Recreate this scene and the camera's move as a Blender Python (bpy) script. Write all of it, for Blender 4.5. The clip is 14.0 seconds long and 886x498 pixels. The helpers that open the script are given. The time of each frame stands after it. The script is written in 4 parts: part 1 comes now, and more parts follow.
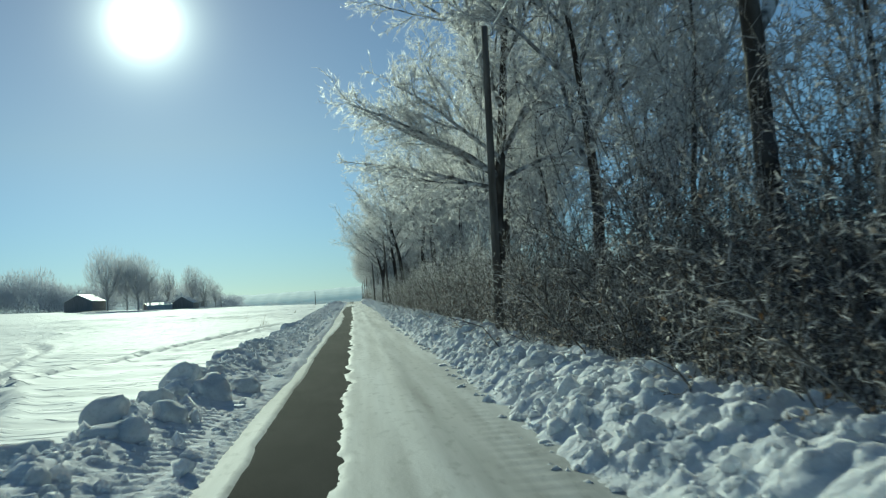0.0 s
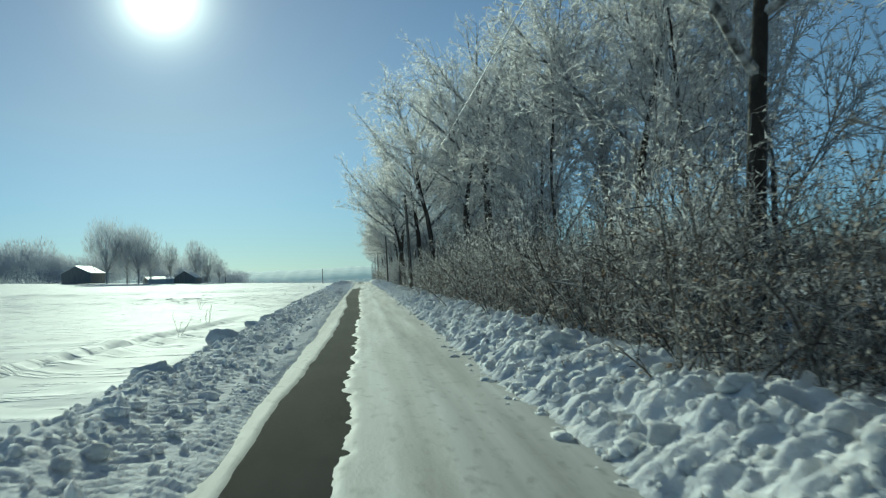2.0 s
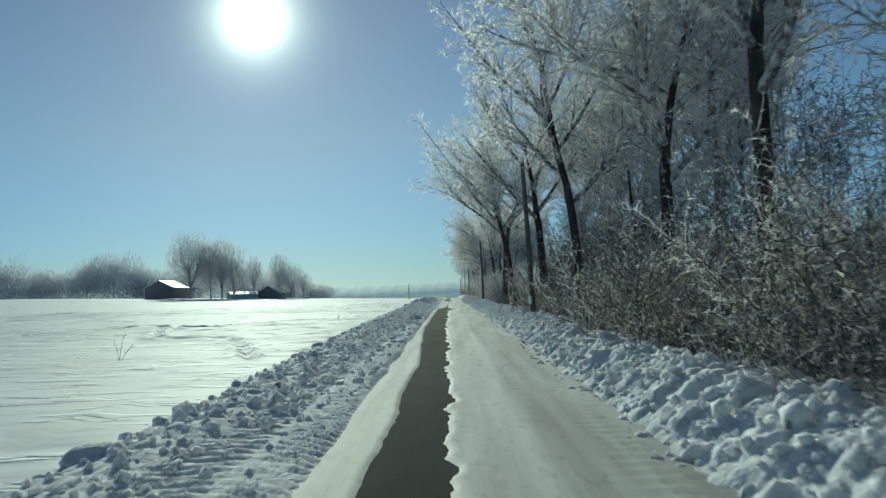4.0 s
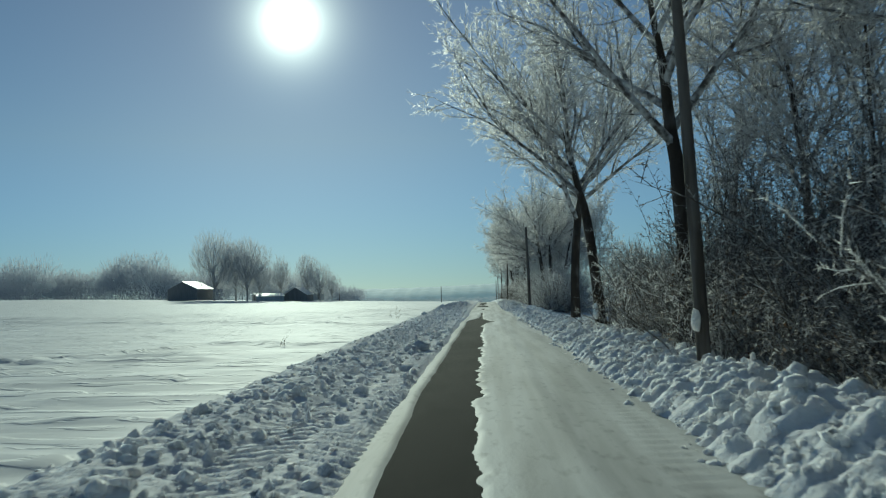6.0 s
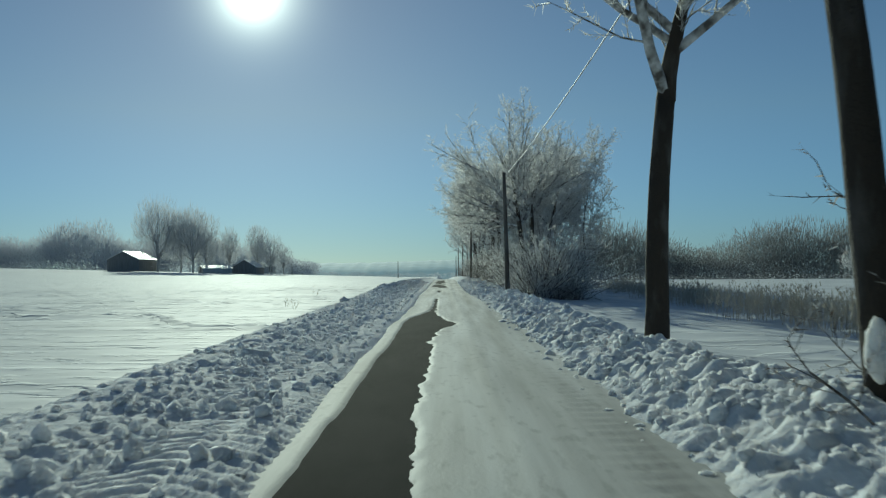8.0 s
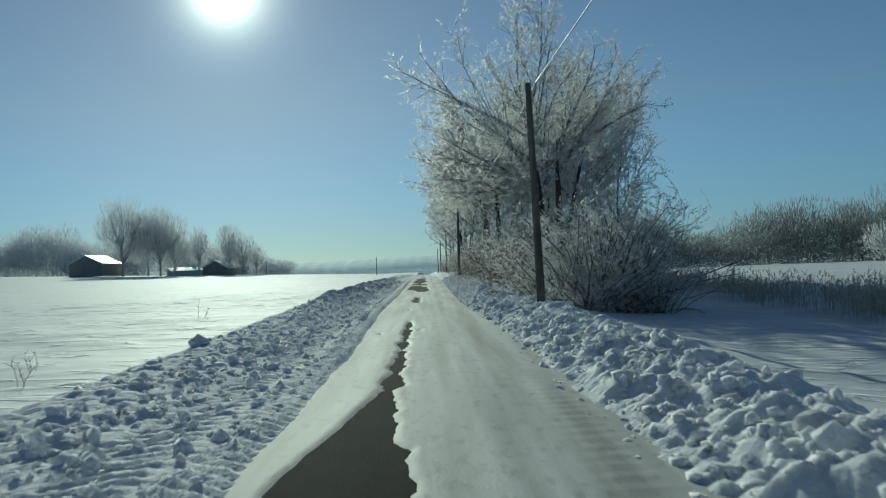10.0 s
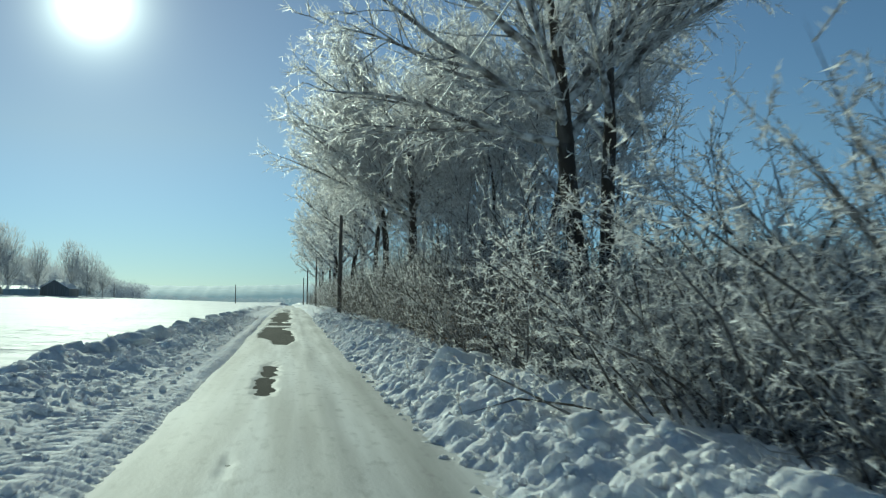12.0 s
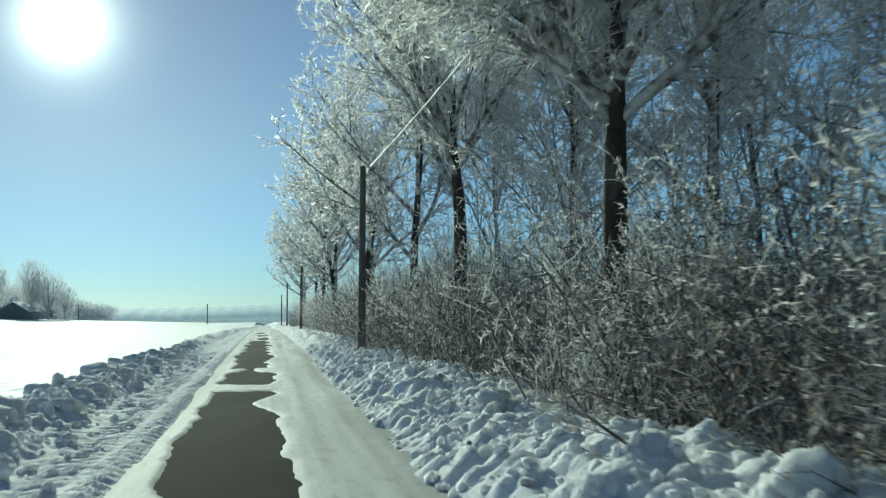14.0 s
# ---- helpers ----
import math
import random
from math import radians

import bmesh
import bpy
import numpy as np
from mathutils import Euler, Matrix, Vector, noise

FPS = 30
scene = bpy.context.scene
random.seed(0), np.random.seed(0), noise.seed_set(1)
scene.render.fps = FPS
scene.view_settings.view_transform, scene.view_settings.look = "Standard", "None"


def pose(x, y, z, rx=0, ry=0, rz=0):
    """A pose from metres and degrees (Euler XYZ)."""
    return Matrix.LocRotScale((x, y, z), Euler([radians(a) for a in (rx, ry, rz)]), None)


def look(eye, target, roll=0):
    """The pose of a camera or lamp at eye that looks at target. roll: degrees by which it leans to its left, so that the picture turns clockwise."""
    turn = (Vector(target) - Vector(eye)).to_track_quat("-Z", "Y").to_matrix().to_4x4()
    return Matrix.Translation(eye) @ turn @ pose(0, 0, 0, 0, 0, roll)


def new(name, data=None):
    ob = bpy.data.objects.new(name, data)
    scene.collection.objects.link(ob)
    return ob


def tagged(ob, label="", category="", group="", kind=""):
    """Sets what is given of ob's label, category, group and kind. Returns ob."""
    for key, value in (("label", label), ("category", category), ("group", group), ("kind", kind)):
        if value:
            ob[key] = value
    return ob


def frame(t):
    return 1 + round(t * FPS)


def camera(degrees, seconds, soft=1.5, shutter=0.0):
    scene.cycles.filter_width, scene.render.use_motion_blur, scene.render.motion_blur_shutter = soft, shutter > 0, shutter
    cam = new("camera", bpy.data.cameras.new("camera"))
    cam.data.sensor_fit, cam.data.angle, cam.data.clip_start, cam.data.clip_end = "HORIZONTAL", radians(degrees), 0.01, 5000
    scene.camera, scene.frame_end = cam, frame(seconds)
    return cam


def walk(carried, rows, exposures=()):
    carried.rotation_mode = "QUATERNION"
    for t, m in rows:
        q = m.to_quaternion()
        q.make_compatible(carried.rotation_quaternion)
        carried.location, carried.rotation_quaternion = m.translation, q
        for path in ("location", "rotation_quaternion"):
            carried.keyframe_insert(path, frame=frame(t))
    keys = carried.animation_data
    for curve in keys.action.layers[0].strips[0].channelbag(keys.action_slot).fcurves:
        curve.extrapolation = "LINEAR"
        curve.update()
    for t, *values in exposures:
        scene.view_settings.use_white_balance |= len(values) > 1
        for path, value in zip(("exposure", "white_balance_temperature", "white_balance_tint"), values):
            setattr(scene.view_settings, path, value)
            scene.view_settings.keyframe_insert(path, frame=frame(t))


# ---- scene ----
cam = camera(49.5, 14.0, soft=1.2, shutter=0.15)
# seconds, x, y, z, pitch + 90, roll, yaw: a car's view down the lane
PATH = [
    (0.0, 0.115, 0.00, 1.486, 92.41, 3.52, -5.23),
    (0.5, 0.100, 5.90, 1.492, 91.88, 1.91, -4.98),
    (1.0, 0.096, 11.83, 1.459, 91.81, 1.23, -4.78),
    (1.5, 0.118, 17.91, 1.418, 91.61, 2.73, -4.64),
    (2.0, 0.117, 24.05, 1.467, 91.36, 1.88, -4.68),
    (2.5, 0.115, 30.29, 1.399, 91.18, 1.88, -4.56),
    (3.0, 0.100, 36.67, 1.400, 91.52, 1.59, -4.24),
    (3.5, 0.050, 42.96, 1.466, 91.73, 2.15, -2.30),
    (4.0, -0.003, 49.08, 1.462, 92.43, 1.83, 0.54),
    (4.2, -0.019, 51.46, 1.454, 92.81, 1.20, 1.48),
    (6.5, -0.111, 77.90, 1.451, 92.48, 1.52, 2.62),
    (7.0, -0.084, 83.54, 1.426, 91.90, 1.04, 1.44),
    (9.5, 0.046, 111.12, 1.468, 90.97, 0.61, -0.49),
    (10.0, 0.041, 116.24, 1.465, 90.83, 2.20, -0.97),
    (10.5, 0.012, 121.57, 1.452, 89.70, 0.61, -1.58),
    (11.0, -0.013, 127.14, 1.440, 90.19, 0.88, -2.86),
    (11.5, -0.028, 132.76, 1.459, 92.23, 0.57, -6.95),
    (12.0, -0.048, 138.41, 1.438, 92.72, -0.40, -9.03),
    (12.5, -0.097, 144.19, 1.469, 91.75, -0.09, -8.45),
    (13.0, -0.159, 149.94, 1.417, 92.51, -0.42, -9.05),
    (13.5, -0.183, 155.76, 1.461, 93.23, 1.40, -9.96),
    (14.0, -0.150, 161.61, 1.449, 93.70, 0.51, -10.43),
]
walk(cam, [(t, pose(*p)) for t, *p in PATH], exposures=[
    (t, e, 6200, tint) for t, e, tint in ((0.0, 0.22, -23), (3.0, 0.18, -23), (4.2, 0.00, -21), (6.5, -0.18, -20), (9.5, -0.10, -19), (10.5, -0.05, -21), (11.5, 0.15, -21), (12.5, 0.32, -22), (14.0, 0.42, -23))])

# ---- light: a low winter sun ahead, a little to the left ----
SUN_AZ, SUN_EL = radians(-11.3), radians(16.0)
SUN_DIR = Vector((math.sin(SUN_AZ) * math.cos(SUN_EL), math.cos(SUN_AZ) * math.cos(SUN_EL), math.sin(SUN_EL)))


def make_world():
    world = bpy.data.worlds.new("winter_sky")
    world.use_nodes = True
    nt = world.node_tree
    nt.nodes.clear()
    out = nt.nodes.new("ShaderNodeOutputWorld")
    sky = nt.nodes.new("ShaderNodeTexSky")
    sky.sky_type, sky.sun_disc = "NISHITA", False
    sky.sun_elevation, sky.sun_rotation = SUN_EL, SUN_AZ
    sky.altitude, sky.air_density, sky.dust_density, sky.ozone_density = 50, 1.0, 0.14, 3.0
    bg = nt.nodes.new("ShaderNodeBackground")
    bg.inputs["Strength"].default_value = 0.05
    # clear frosty air: a little less red than the model's
    cool = nt.nodes.new("ShaderNodeMix")
    cool.data_type, cool.blend_type = "RGBA", "MULTIPLY"
    cool.inputs["Factor"].default_value = 1.0
    height = nt.nodes.new("ShaderNodeSeparateXYZ")
    gen = nt.nodes.new("ShaderNodeTexCoord")
    nt.links.new(gen.outputs["Generated"], height.inputs[0])
    tint = nt.nodes.new("ShaderNodeValToRGB")
    tint.color_ramp.elements[0].position, tint.color_ramp.elements[0].color = 0.0, (0.48, 0.77, 1.48, 1)
    tint.color_ramp.elements[1].position, tint.color_ramp.elements[1].color = 0.45, (1.14, 0.97, 1.08, 1)
    mid = tint.color_ramp.elements.new(0.16)
    mid.color = (0.93, 0.93, 1.17, 1)
    nt.links.new(height.outputs["Z"], tint.inputs[0])
    nt.links.new(tint.outputs["Color"], cool.inputs["B"])
    nt.links.new(sky.outputs[0], cool.inputs["A"])
    nt.links.new(cool.outputs["Result"], bg.inputs["Color"])
    # the sun's aureole in the frosty air
    co = nt.nodes.new("ShaderNodeTexCoord")
    dot = nt.nodes.new("ShaderNodeVectorMath")
    dot.operation = "DOT_PRODUCT"
    dot.inputs[1].default_value = SUN_DIR
    nt.links.new(co.outputs["Generated"], dot.inputs[0])
    ramp = nt.nodes.new("ShaderNodeMath")
    ramp.operation = "ARCCOSINE"
    nt.links.new(dot.outputs["Value"], ramp.inputs[0])
    fall = nt.nodes.new("ShaderNodeMath")
    fall.operation = "MULTIPLY"
    fall.inputs[1].default_value = -1.0 / radians(1.0)
    nt.links.new(ramp.outputs[0], fall.inputs[0])
    ex = nt.nodes.new("ShaderNodeMath")
    ex.operation = "EXPONENT"
    nt.links.new(fall.outputs[0], ex.inputs[0])
    glow = nt.nodes.new("ShaderNodeBackground")
    glow.inputs["Color"].default_value = (1.0, 0.97, 0.9, 1)
    mul = nt.nodes.new("ShaderNodeMath")
    mul.operation = "MULTIPLY"
    mul.inputs[1].default_value = 5.0
    nt.links.new(ex.outputs[0], mul.inputs[0])
    nt.links.new(mul.outputs[0], glow.inputs["Strength"])
    add = nt.nodes.new("ShaderNodeAddShader")
    nt.links.new(bg.outputs[0], add.inputs[0])
    nt.links.new(glow.outputs[0], add.inputs[1])
    nt.links.new(add.outputs[0], out.inputs["Surface"])
    scene.world = world


make_world()
sun_data = bpy.data.lights.new("sun", "SUN")
sun_data.energy, sun_data.angle, sun_data.color = 3.2, radians(0.6), (1.0, 0.95, 0.87)
sun = new("sun", sun_data)
sun.matrix_world = look(SUN_DIR * 400, (0, 0, 0))

# ---- materials ----


def material(name, base, rough=0.7, second=None, scale=4.0, stretch=(1, 1, 1), bump=0.0, bump_scale=40.0,
             through_light=0.0, per_piece=0.0, spec=0.3, low=0.4, high=0.6, detail=6.0, glow_depth=0.0, bump_depth=0.02, specks=0.0, crust=0.0, glint=0.0):
    """Two colours mixed by a noise in metres, with fine relief; through_light lets light pass, as frost and dry leaves do, glint of it straight on, as ice does."""
    mat = bpy.data.materials.new(name)
    mat.use_nodes = True
    nt = mat.node_tree
    bsdf = nt.nodes["Principled BSDF"]
    bsdf.inputs["Roughness"].default_value = rough
    bsdf.inputs["Specular IOR Level"].default_value = spec
    co = nt.nodes.new("ShaderNodeTexCoord")
    mp = nt.nodes.new("ShaderNodeMapping")
    mp.inputs["Scale"].default_value = stretch
    nt.links.new(co.outputs["Object"], mp.inputs["Vector"])
    n = nt.nodes.new("ShaderNodeTexNoise")
    n.inputs["Scale"].default_value, n.inputs["Detail"].default_value = scale, detail
    nt.links.new(mp.outputs[0], n.inputs["Vector"])
    ramp = nt.nodes.new("ShaderNodeMapRange")
    ramp.inputs["From Min"].default_value, ramp.inputs["From Max"].default_value = low, high
    nt.links.new(n.outputs["Fac"], ramp.inputs["Value"])
    mix = nt.nodes.new("ShaderNodeMix")
    mix.data_type = "RGBA"
    second = second or tuple(c * 0.85 for c in base)
    mix.inputs["A"].default_value, mix.inputs["B"].default_value = (*base, 1), (*second, 1)
    fac = ramp.outputs[0]
    if per_piece:
        geo = nt.nodes.new("ShaderNodeNewGeometry")
        m2 = nt.nodes.new("ShaderNodeMath")
        m2.operation, m2.use_clamp = "MULTIPLY_ADD", True
        m2.inputs[1].default_value = per_piece
        nt.links.new(geo.outputs["Random Per Island"], m2.inputs[0])
        nt.links.new(fac, m2.inputs[2])
        fac = m2.outputs[0]
    nt.links.new(fac, mix.inputs["Factor"])
    col = mix.outputs["Result"]
    if specks:
        ns = nt.nodes.new("ShaderNodeTexNoise")
        ns.inputs["Scale"].default_value, ns.inputs["Detail"].default_value = 9.0, 9.0
        long = nt.nodes.new("ShaderNodeMapping")
        long.inputs["Scale"].default_value = (1.0, 0.3 if stretch[1] < 0.5 else 1.0, 1.0)
        nt.links.new(co.outputs["Object"], long.inputs["Vector"])
        nt.links.new(long.outputs[0], ns.inputs["Vector"])
        rs = nt.nodes.new("ShaderNodeMapRange")
        rs.inputs["From Min"].default_value, rs.inputs["From Max"].default_value = 0.55, 0.72
        rs.inputs["To Max"].default_value = specks
        nt.links.new(ns.outputs["Fac"], rs.inputs["Value"])
        dirt = nt.nodes.new("ShaderNodeMix")
        dirt.data_type = "RGBA"
        dirt.inputs["B"].default_value = tuple(c * 0.45 for c in second) + (1,)
        nt.links.new(rs.outputs[0], dirt.inputs["Factor"])
        nt.links.new(col, dirt.inputs["A"])
        col = dirt.outputs["Result"]
    nt.links.new(col, bsdf.inputs["Base Color"])
    if glow_depth:
        bsdf.inputs["Subsurface Weight"].default_value = glow_depth
        bsdf.inputs["Subsurface Radius"].default_value = (1.0, 0.95, 0.9)
        bsdf.inputs["Subsurface Scale"].default_value = 0.085
    if bump:
        b = nt.nodes.new("ShaderNodeBump")
        b.inputs["Strength"].default_value, b.inputs["Distance"].default_value = bump, bump_depth
        nb = nt.nodes.new("ShaderNodeTexNoise")
        nb.inputs["Scale"].default_value, nb.inputs["Detail"].default_value = bump_scale, 5.0
        nt.links.new(mp.outputs[0] if bump_depth > 0.02 else co.outputs["Object"], nb.inputs["Vector"])
        relief = nb.outputs["Fac"]
        if crust:
            lip = nt.nodes.new("ShaderNodeMapRange")
            lip.inputs["From Min"].default_value, lip.inputs["From Max"].default_value = 0.545, 0.595
            nt.links.new(relief, lip.inputs["Value"])
            both = nt.nodes.new("ShaderNodeMath")
            both.operation = "MULTIPLY_ADD"
            both.inputs[1].default_value = crust
            nt.links.new(lip.outputs[0], both.inputs[0])
            nt.links.new(relief, both.inputs[2])
            relief = both.outputs[0]
        nt.links.new(relief, b.inputs["Height"])
        nt.links.new(b.outputs[0], bsdf.inputs["Normal"])
    if through_light:
        tr = nt.nodes.new("ShaderNodeBsdfTranslucent")
        nt.links.new(col, tr.inputs["Color"])
        if glint:
            ice = nt.nodes.new("ShaderNodeBsdfRefraction")
            ice.inputs["Roughness"].default_value, ice.inputs["IOR"].default_value = 0.8, 1.3
            nt.links.new(col, ice.inputs["Color"])
            pass_on = nt.nodes.new("ShaderNodeMixShader")
            pass_on.inputs[0].default_value = glint
            nt.links.new(tr.outputs[0], pass_on.inputs[1])
            nt.links.new(ice.outputs[0], pass_on.inputs[2])
            tr = pass_on
        ms = nt.nodes.new("ShaderNodeMixShader")
        ms.inputs[0].default_value = through_light
        nt.links.new(bsdf.outputs[0], ms.inputs[1])
        nt.links.new(tr.outputs[0], ms.inputs[2])
        nt.links.new(ms.outputs[0], nt.nodes["Material Output"].inputs["Surface"])
    return mat


SNOW_FIELD = material("field_snow", (0.81, 0.82, 0.825), 0.75, (0.69, 0.70, 0.71), 0.35, (0.45, 1.5, 1), 0.4, 1.3, spec=0.16, bump_depth=0.075, crust=2.0)
SNOW_BANK = material("ploughed_snow", (0.91, 0.915, 0.92), 0.85, (0.82, 0.825, 0.83), 2.2, bump=0.8, bump_scale=20.0, spec=0.1, glow_depth=0.85, specks=0.25, bump_depth=0.05)
SNOW_ROAD = material("packed_snow", (0.66, 0.66, 0.645), 0.72, (0.34, 0.335, 0.325), 1.5, (1.7, 0.07, 1), 0.2, 30.0, low=0.36, high=0.68, spec=0.11, specks=0.4)


def wheel_bands(mat):
    """Darker, dirtier snow where the wheels run, along the lane."""
    nt = mat.node_tree
    bsdf = nt.nodes["Principled BSDF"]
    col = bsdf.inputs["Base Color"].links[0].from_socket
    co = nt.nodes.new("ShaderNodeTexCoord")
    xyz = nt.nodes.new("ShaderNodeSeparateXYZ")
    nt.links.new(co.outputs["Object"], xyz.inputs[0])
    mp = nt.nodes.new("ShaderNodeMapping")
    mp.inputs["Scale"].default_value = (1.2, 0.09, 1.0)
    nt.links.new(co.outputs["Object"], mp.inputs["Vector"])
    sway = nt.nodes.new("ShaderNodeTexNoise")
    sway.inputs["Scale"].default_value, sway.inputs["Detail"].default_value = 1.6, 5.0
    nt.links.new(mp.outputs[0], sway.inputs["Vector"])
    add = nt.nodes.new("ShaderNodeMath")
    add.operation = "MULTIPLY_ADD"
    add.inputs[1].default_value = 0.9
    nt.links.new(sway.outputs["Fac"], add.inputs[0])
    nt.links.new(xyz.outputs["X"], add.inputs[2])
    across = nt.nodes.new("ShaderNodeMapRange")
    across.inputs["From Min"].default_value, across.inputs["From Max"].default_value = -1.55, 2.75
    nt.links.new(add.outputs[0], across.inputs["Value"])
    ramp = nt.nodes.new("ShaderNodeValToRGB")
    ramp.color_ramp.elements[0].color, ramp.color_ramp.elements[1].color = (1, 1, 1, 1), (1, 1, 1, 1)
    for at, v in ((0.21, 0.8), (0.30, 1.0), (0.52, 1.0), (0.60, 0.9), (0.64, 1.0), (0.71, 0.7), (0.78, 0.95), (0.88, 0.86)):
        ramp.color_ramp.elements.new(at).color = (v, v, v * 0.99, 1)
    nt.links.new(across.outputs[0], ramp.inputs[0])
    mul = nt.nodes.new("ShaderNodeMix")
    mul.data_type, mul.blend_type = "RGBA", "MULTIPLY"
    mul.inputs["Factor"].default_value = 1.0
    nt.links.new(col, mul.inputs["A"])
    nt.links.new(ramp.outputs["Color"], mul.inputs["B"])
    nt.links.new(mul.outputs["Result"], bsdf.inputs["Base Color"])


wheel_bands(SNOW_ROAD)
ASPHALT = material("wet_asphalt", (0.0165, 0.0172, 0.0162), 0.9, (0.028, 0.0282, 0.0265), 0.8, (1, 0.3, 1), 0.4, 120.0, spec=0.02)
BARK = material("frosty_bark", (0.055, 0.045, 0.036), 0.9, (0.16, 0.15, 0.14), 3.0, (1, 1, 0.35), 0.9, 30.0, low=0.5, high=0.75)
LIMB = material("frosty_limb", (0.13, 0.12, 0.11), 0.9, (0.72, 0.72, 0.72), 5.0, bump=0.5, bump_scale=30.0, low=0.38, high=0.62)
FROST = material("frosted_twig", (0.93, 0.93, 0.93), 0.6, (0.36, 0.34, 0.32), 3.0, through_light=0.62, per_piece=0.75, low=0.55, glint=0.15, high=1.0)
SHRUB_STEM = material("shrub_stem", (0.10, 0.085, 0.07), 0.9, (0.40, 0.39, 0.38), 6.0, low=0.4, high=0.75)
SHRUB_FROST = material("shrub_twig", (0.70, 0.70, 0.71), 0.7, (0.07, 0.06, 0.053), 3.0, through_light=0.52, per_piece=1.1, low=0.5, glint=0.15, high=1.0)
THICKET = material("thicket_twig", (0.62, 0.61, 0.62), 0.8, (0.075, 0.062, 0.062), 2.0, through_light=0.5, per_piece=1.0, low=0.45, glint=0.15, high=0.9)
BUSH_FROST = material("bush_twig", (0.93, 0.93, 0.93), 0.7, (0.36, 0.345, 0.33), 3.0, through_light=0.66, per_piece=0.7, low=0.55, glint=0.15, high=1.0)
LEAF = material("dry_leaf", (0.15, 0.09, 0.046), 0.7, (0.68, 0.66, 0.63), 8.0, through_light=0.4, per_piece=0.75, low=0.5, high=0.9)
POLE_WOOD = material("weathered_pole", (0.10, 0.085, 0.07), 0.85, (0.17, 0.155, 0.14), 6.0, (1, 1, 0.12), 0.6, 40.0)
CABLE_FROST = material("frosted_cable", (0.82, 0.83, 0.85), 0.6)
PORCELAIN = material("insulator", (0.55, 0.53, 0.5), 0.3)
# weathered boards, lightened further: distance haze put into their grey
BARN_WOOD = material("hazed_barn_boards", (0.24, 0.225, 0.205), 0.9, (0.32, 0.30, 0.28), 1.0, (3, 3, 0.2))
BARN_ROOF = material("snowy_roof", (0.84, 0.84, 0.82), 0.55, spec=0.45, second=(0.6, 0.58, 0.52), scale=0.5, low=0.55, high=0.8)
TARP = material("pale_wall", (0.42, 0.42, 0.40), 0.8, (0.55, 0.55, 0.53), 0.5)
# far trees: frost, with distance haze put into the pale, bluish colour
FAR_TWIG = material("hazed_frost_wood_twig", (0.68, 0.70, 0.74), 0.9, (0.56, 0.58, 0.62), 0.05, through_light=0.5, per_piece=0.5, low=0.3, high=0.9)
FARM_TWIG = material("hazed_frost_farm_twig", (0.74, 0.75, 0.77), 0.9, (0.58, 0.58, 0.59), 0.05, through_light=0.5, per_piece=0.6, low=0.3, high=0.9)
# trunks and limbs paled by the same painted haze
FAR_TRUNK = material("hazed_frost_wood_trunk", (0.34, 0.34, 0.34), 0.9, (0.5, 0.5, 0.5), 0.2)
EAST_TWIG = material("bare_wood_twig", (0.36, 0.36, 0.365), 0.9, (0.22, 0.22, 0.22), 0.05, through_light=0.5, per_piece=0.5, low=0.3, high=0.9)
RIDGE = material("haze_glow_far_woods", (0.30, 0.32, 0.34), 0.9, (0.22, 0.23, 0.24), 0.03)
# bluish emission puts distance haze on the ridge; the woods give no light
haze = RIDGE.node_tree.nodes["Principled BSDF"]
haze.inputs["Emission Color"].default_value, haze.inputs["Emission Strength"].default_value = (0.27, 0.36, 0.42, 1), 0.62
REED = material("dry_reed", (0.50, 0.43, 0.31), 0.8, (0.62, 0.60, 0.56), 2.0, through_light=0.3, per_piece=0.5, low=0.4, high=0.9)

# ---- noise and mesh tools ----


def rnd(ix, iy, s):
    """A fixed random number from 0 to 1 for each whole-numbered cell."""
    h = (ix.astype(np.int64) * 374761393 + iy.astype(np.int64) * 668265263 + s * 974634777) & 0x7FFFFFFF
    h = ((h ^ (h >> 13)) * 1274126177) & 0x7FFFFFFF
    h = ((h ^ (h >> 15)) * 1103515245 + 12345) & 0x7FFFFFFF
    return ((h >> 7) & 0xFFFF) / 65535.0


def vn(x, y, s=0):
    ix, iy = np.floor(x), np.floor(y)
    fx, fy = x - ix, y - iy
    fx, fy = fx * fx * (3 - 2 * fx), fy * fy * (3 - 2 * fy)
    a, b = rnd(ix, iy, s), rnd(ix + 1, iy, s)
    c, d = rnd(ix, iy + 1, s), rnd(ix + 1, iy + 1, s)
    return (a * (1 - fx) + b * fx) * (1 - fy) + (c * (1 - fx) + d * fx) * fy


def fbm(x, y, s=0, octaves=4):
    t, a = 0, 0.5
    for k in range(octaves):
        t = t + a * (vn(x, y, s + k) - 0.5)
        x, y, a = x * 2.03 + 3.1, y * 2.03 + 7.7, a * 0.5
    return t


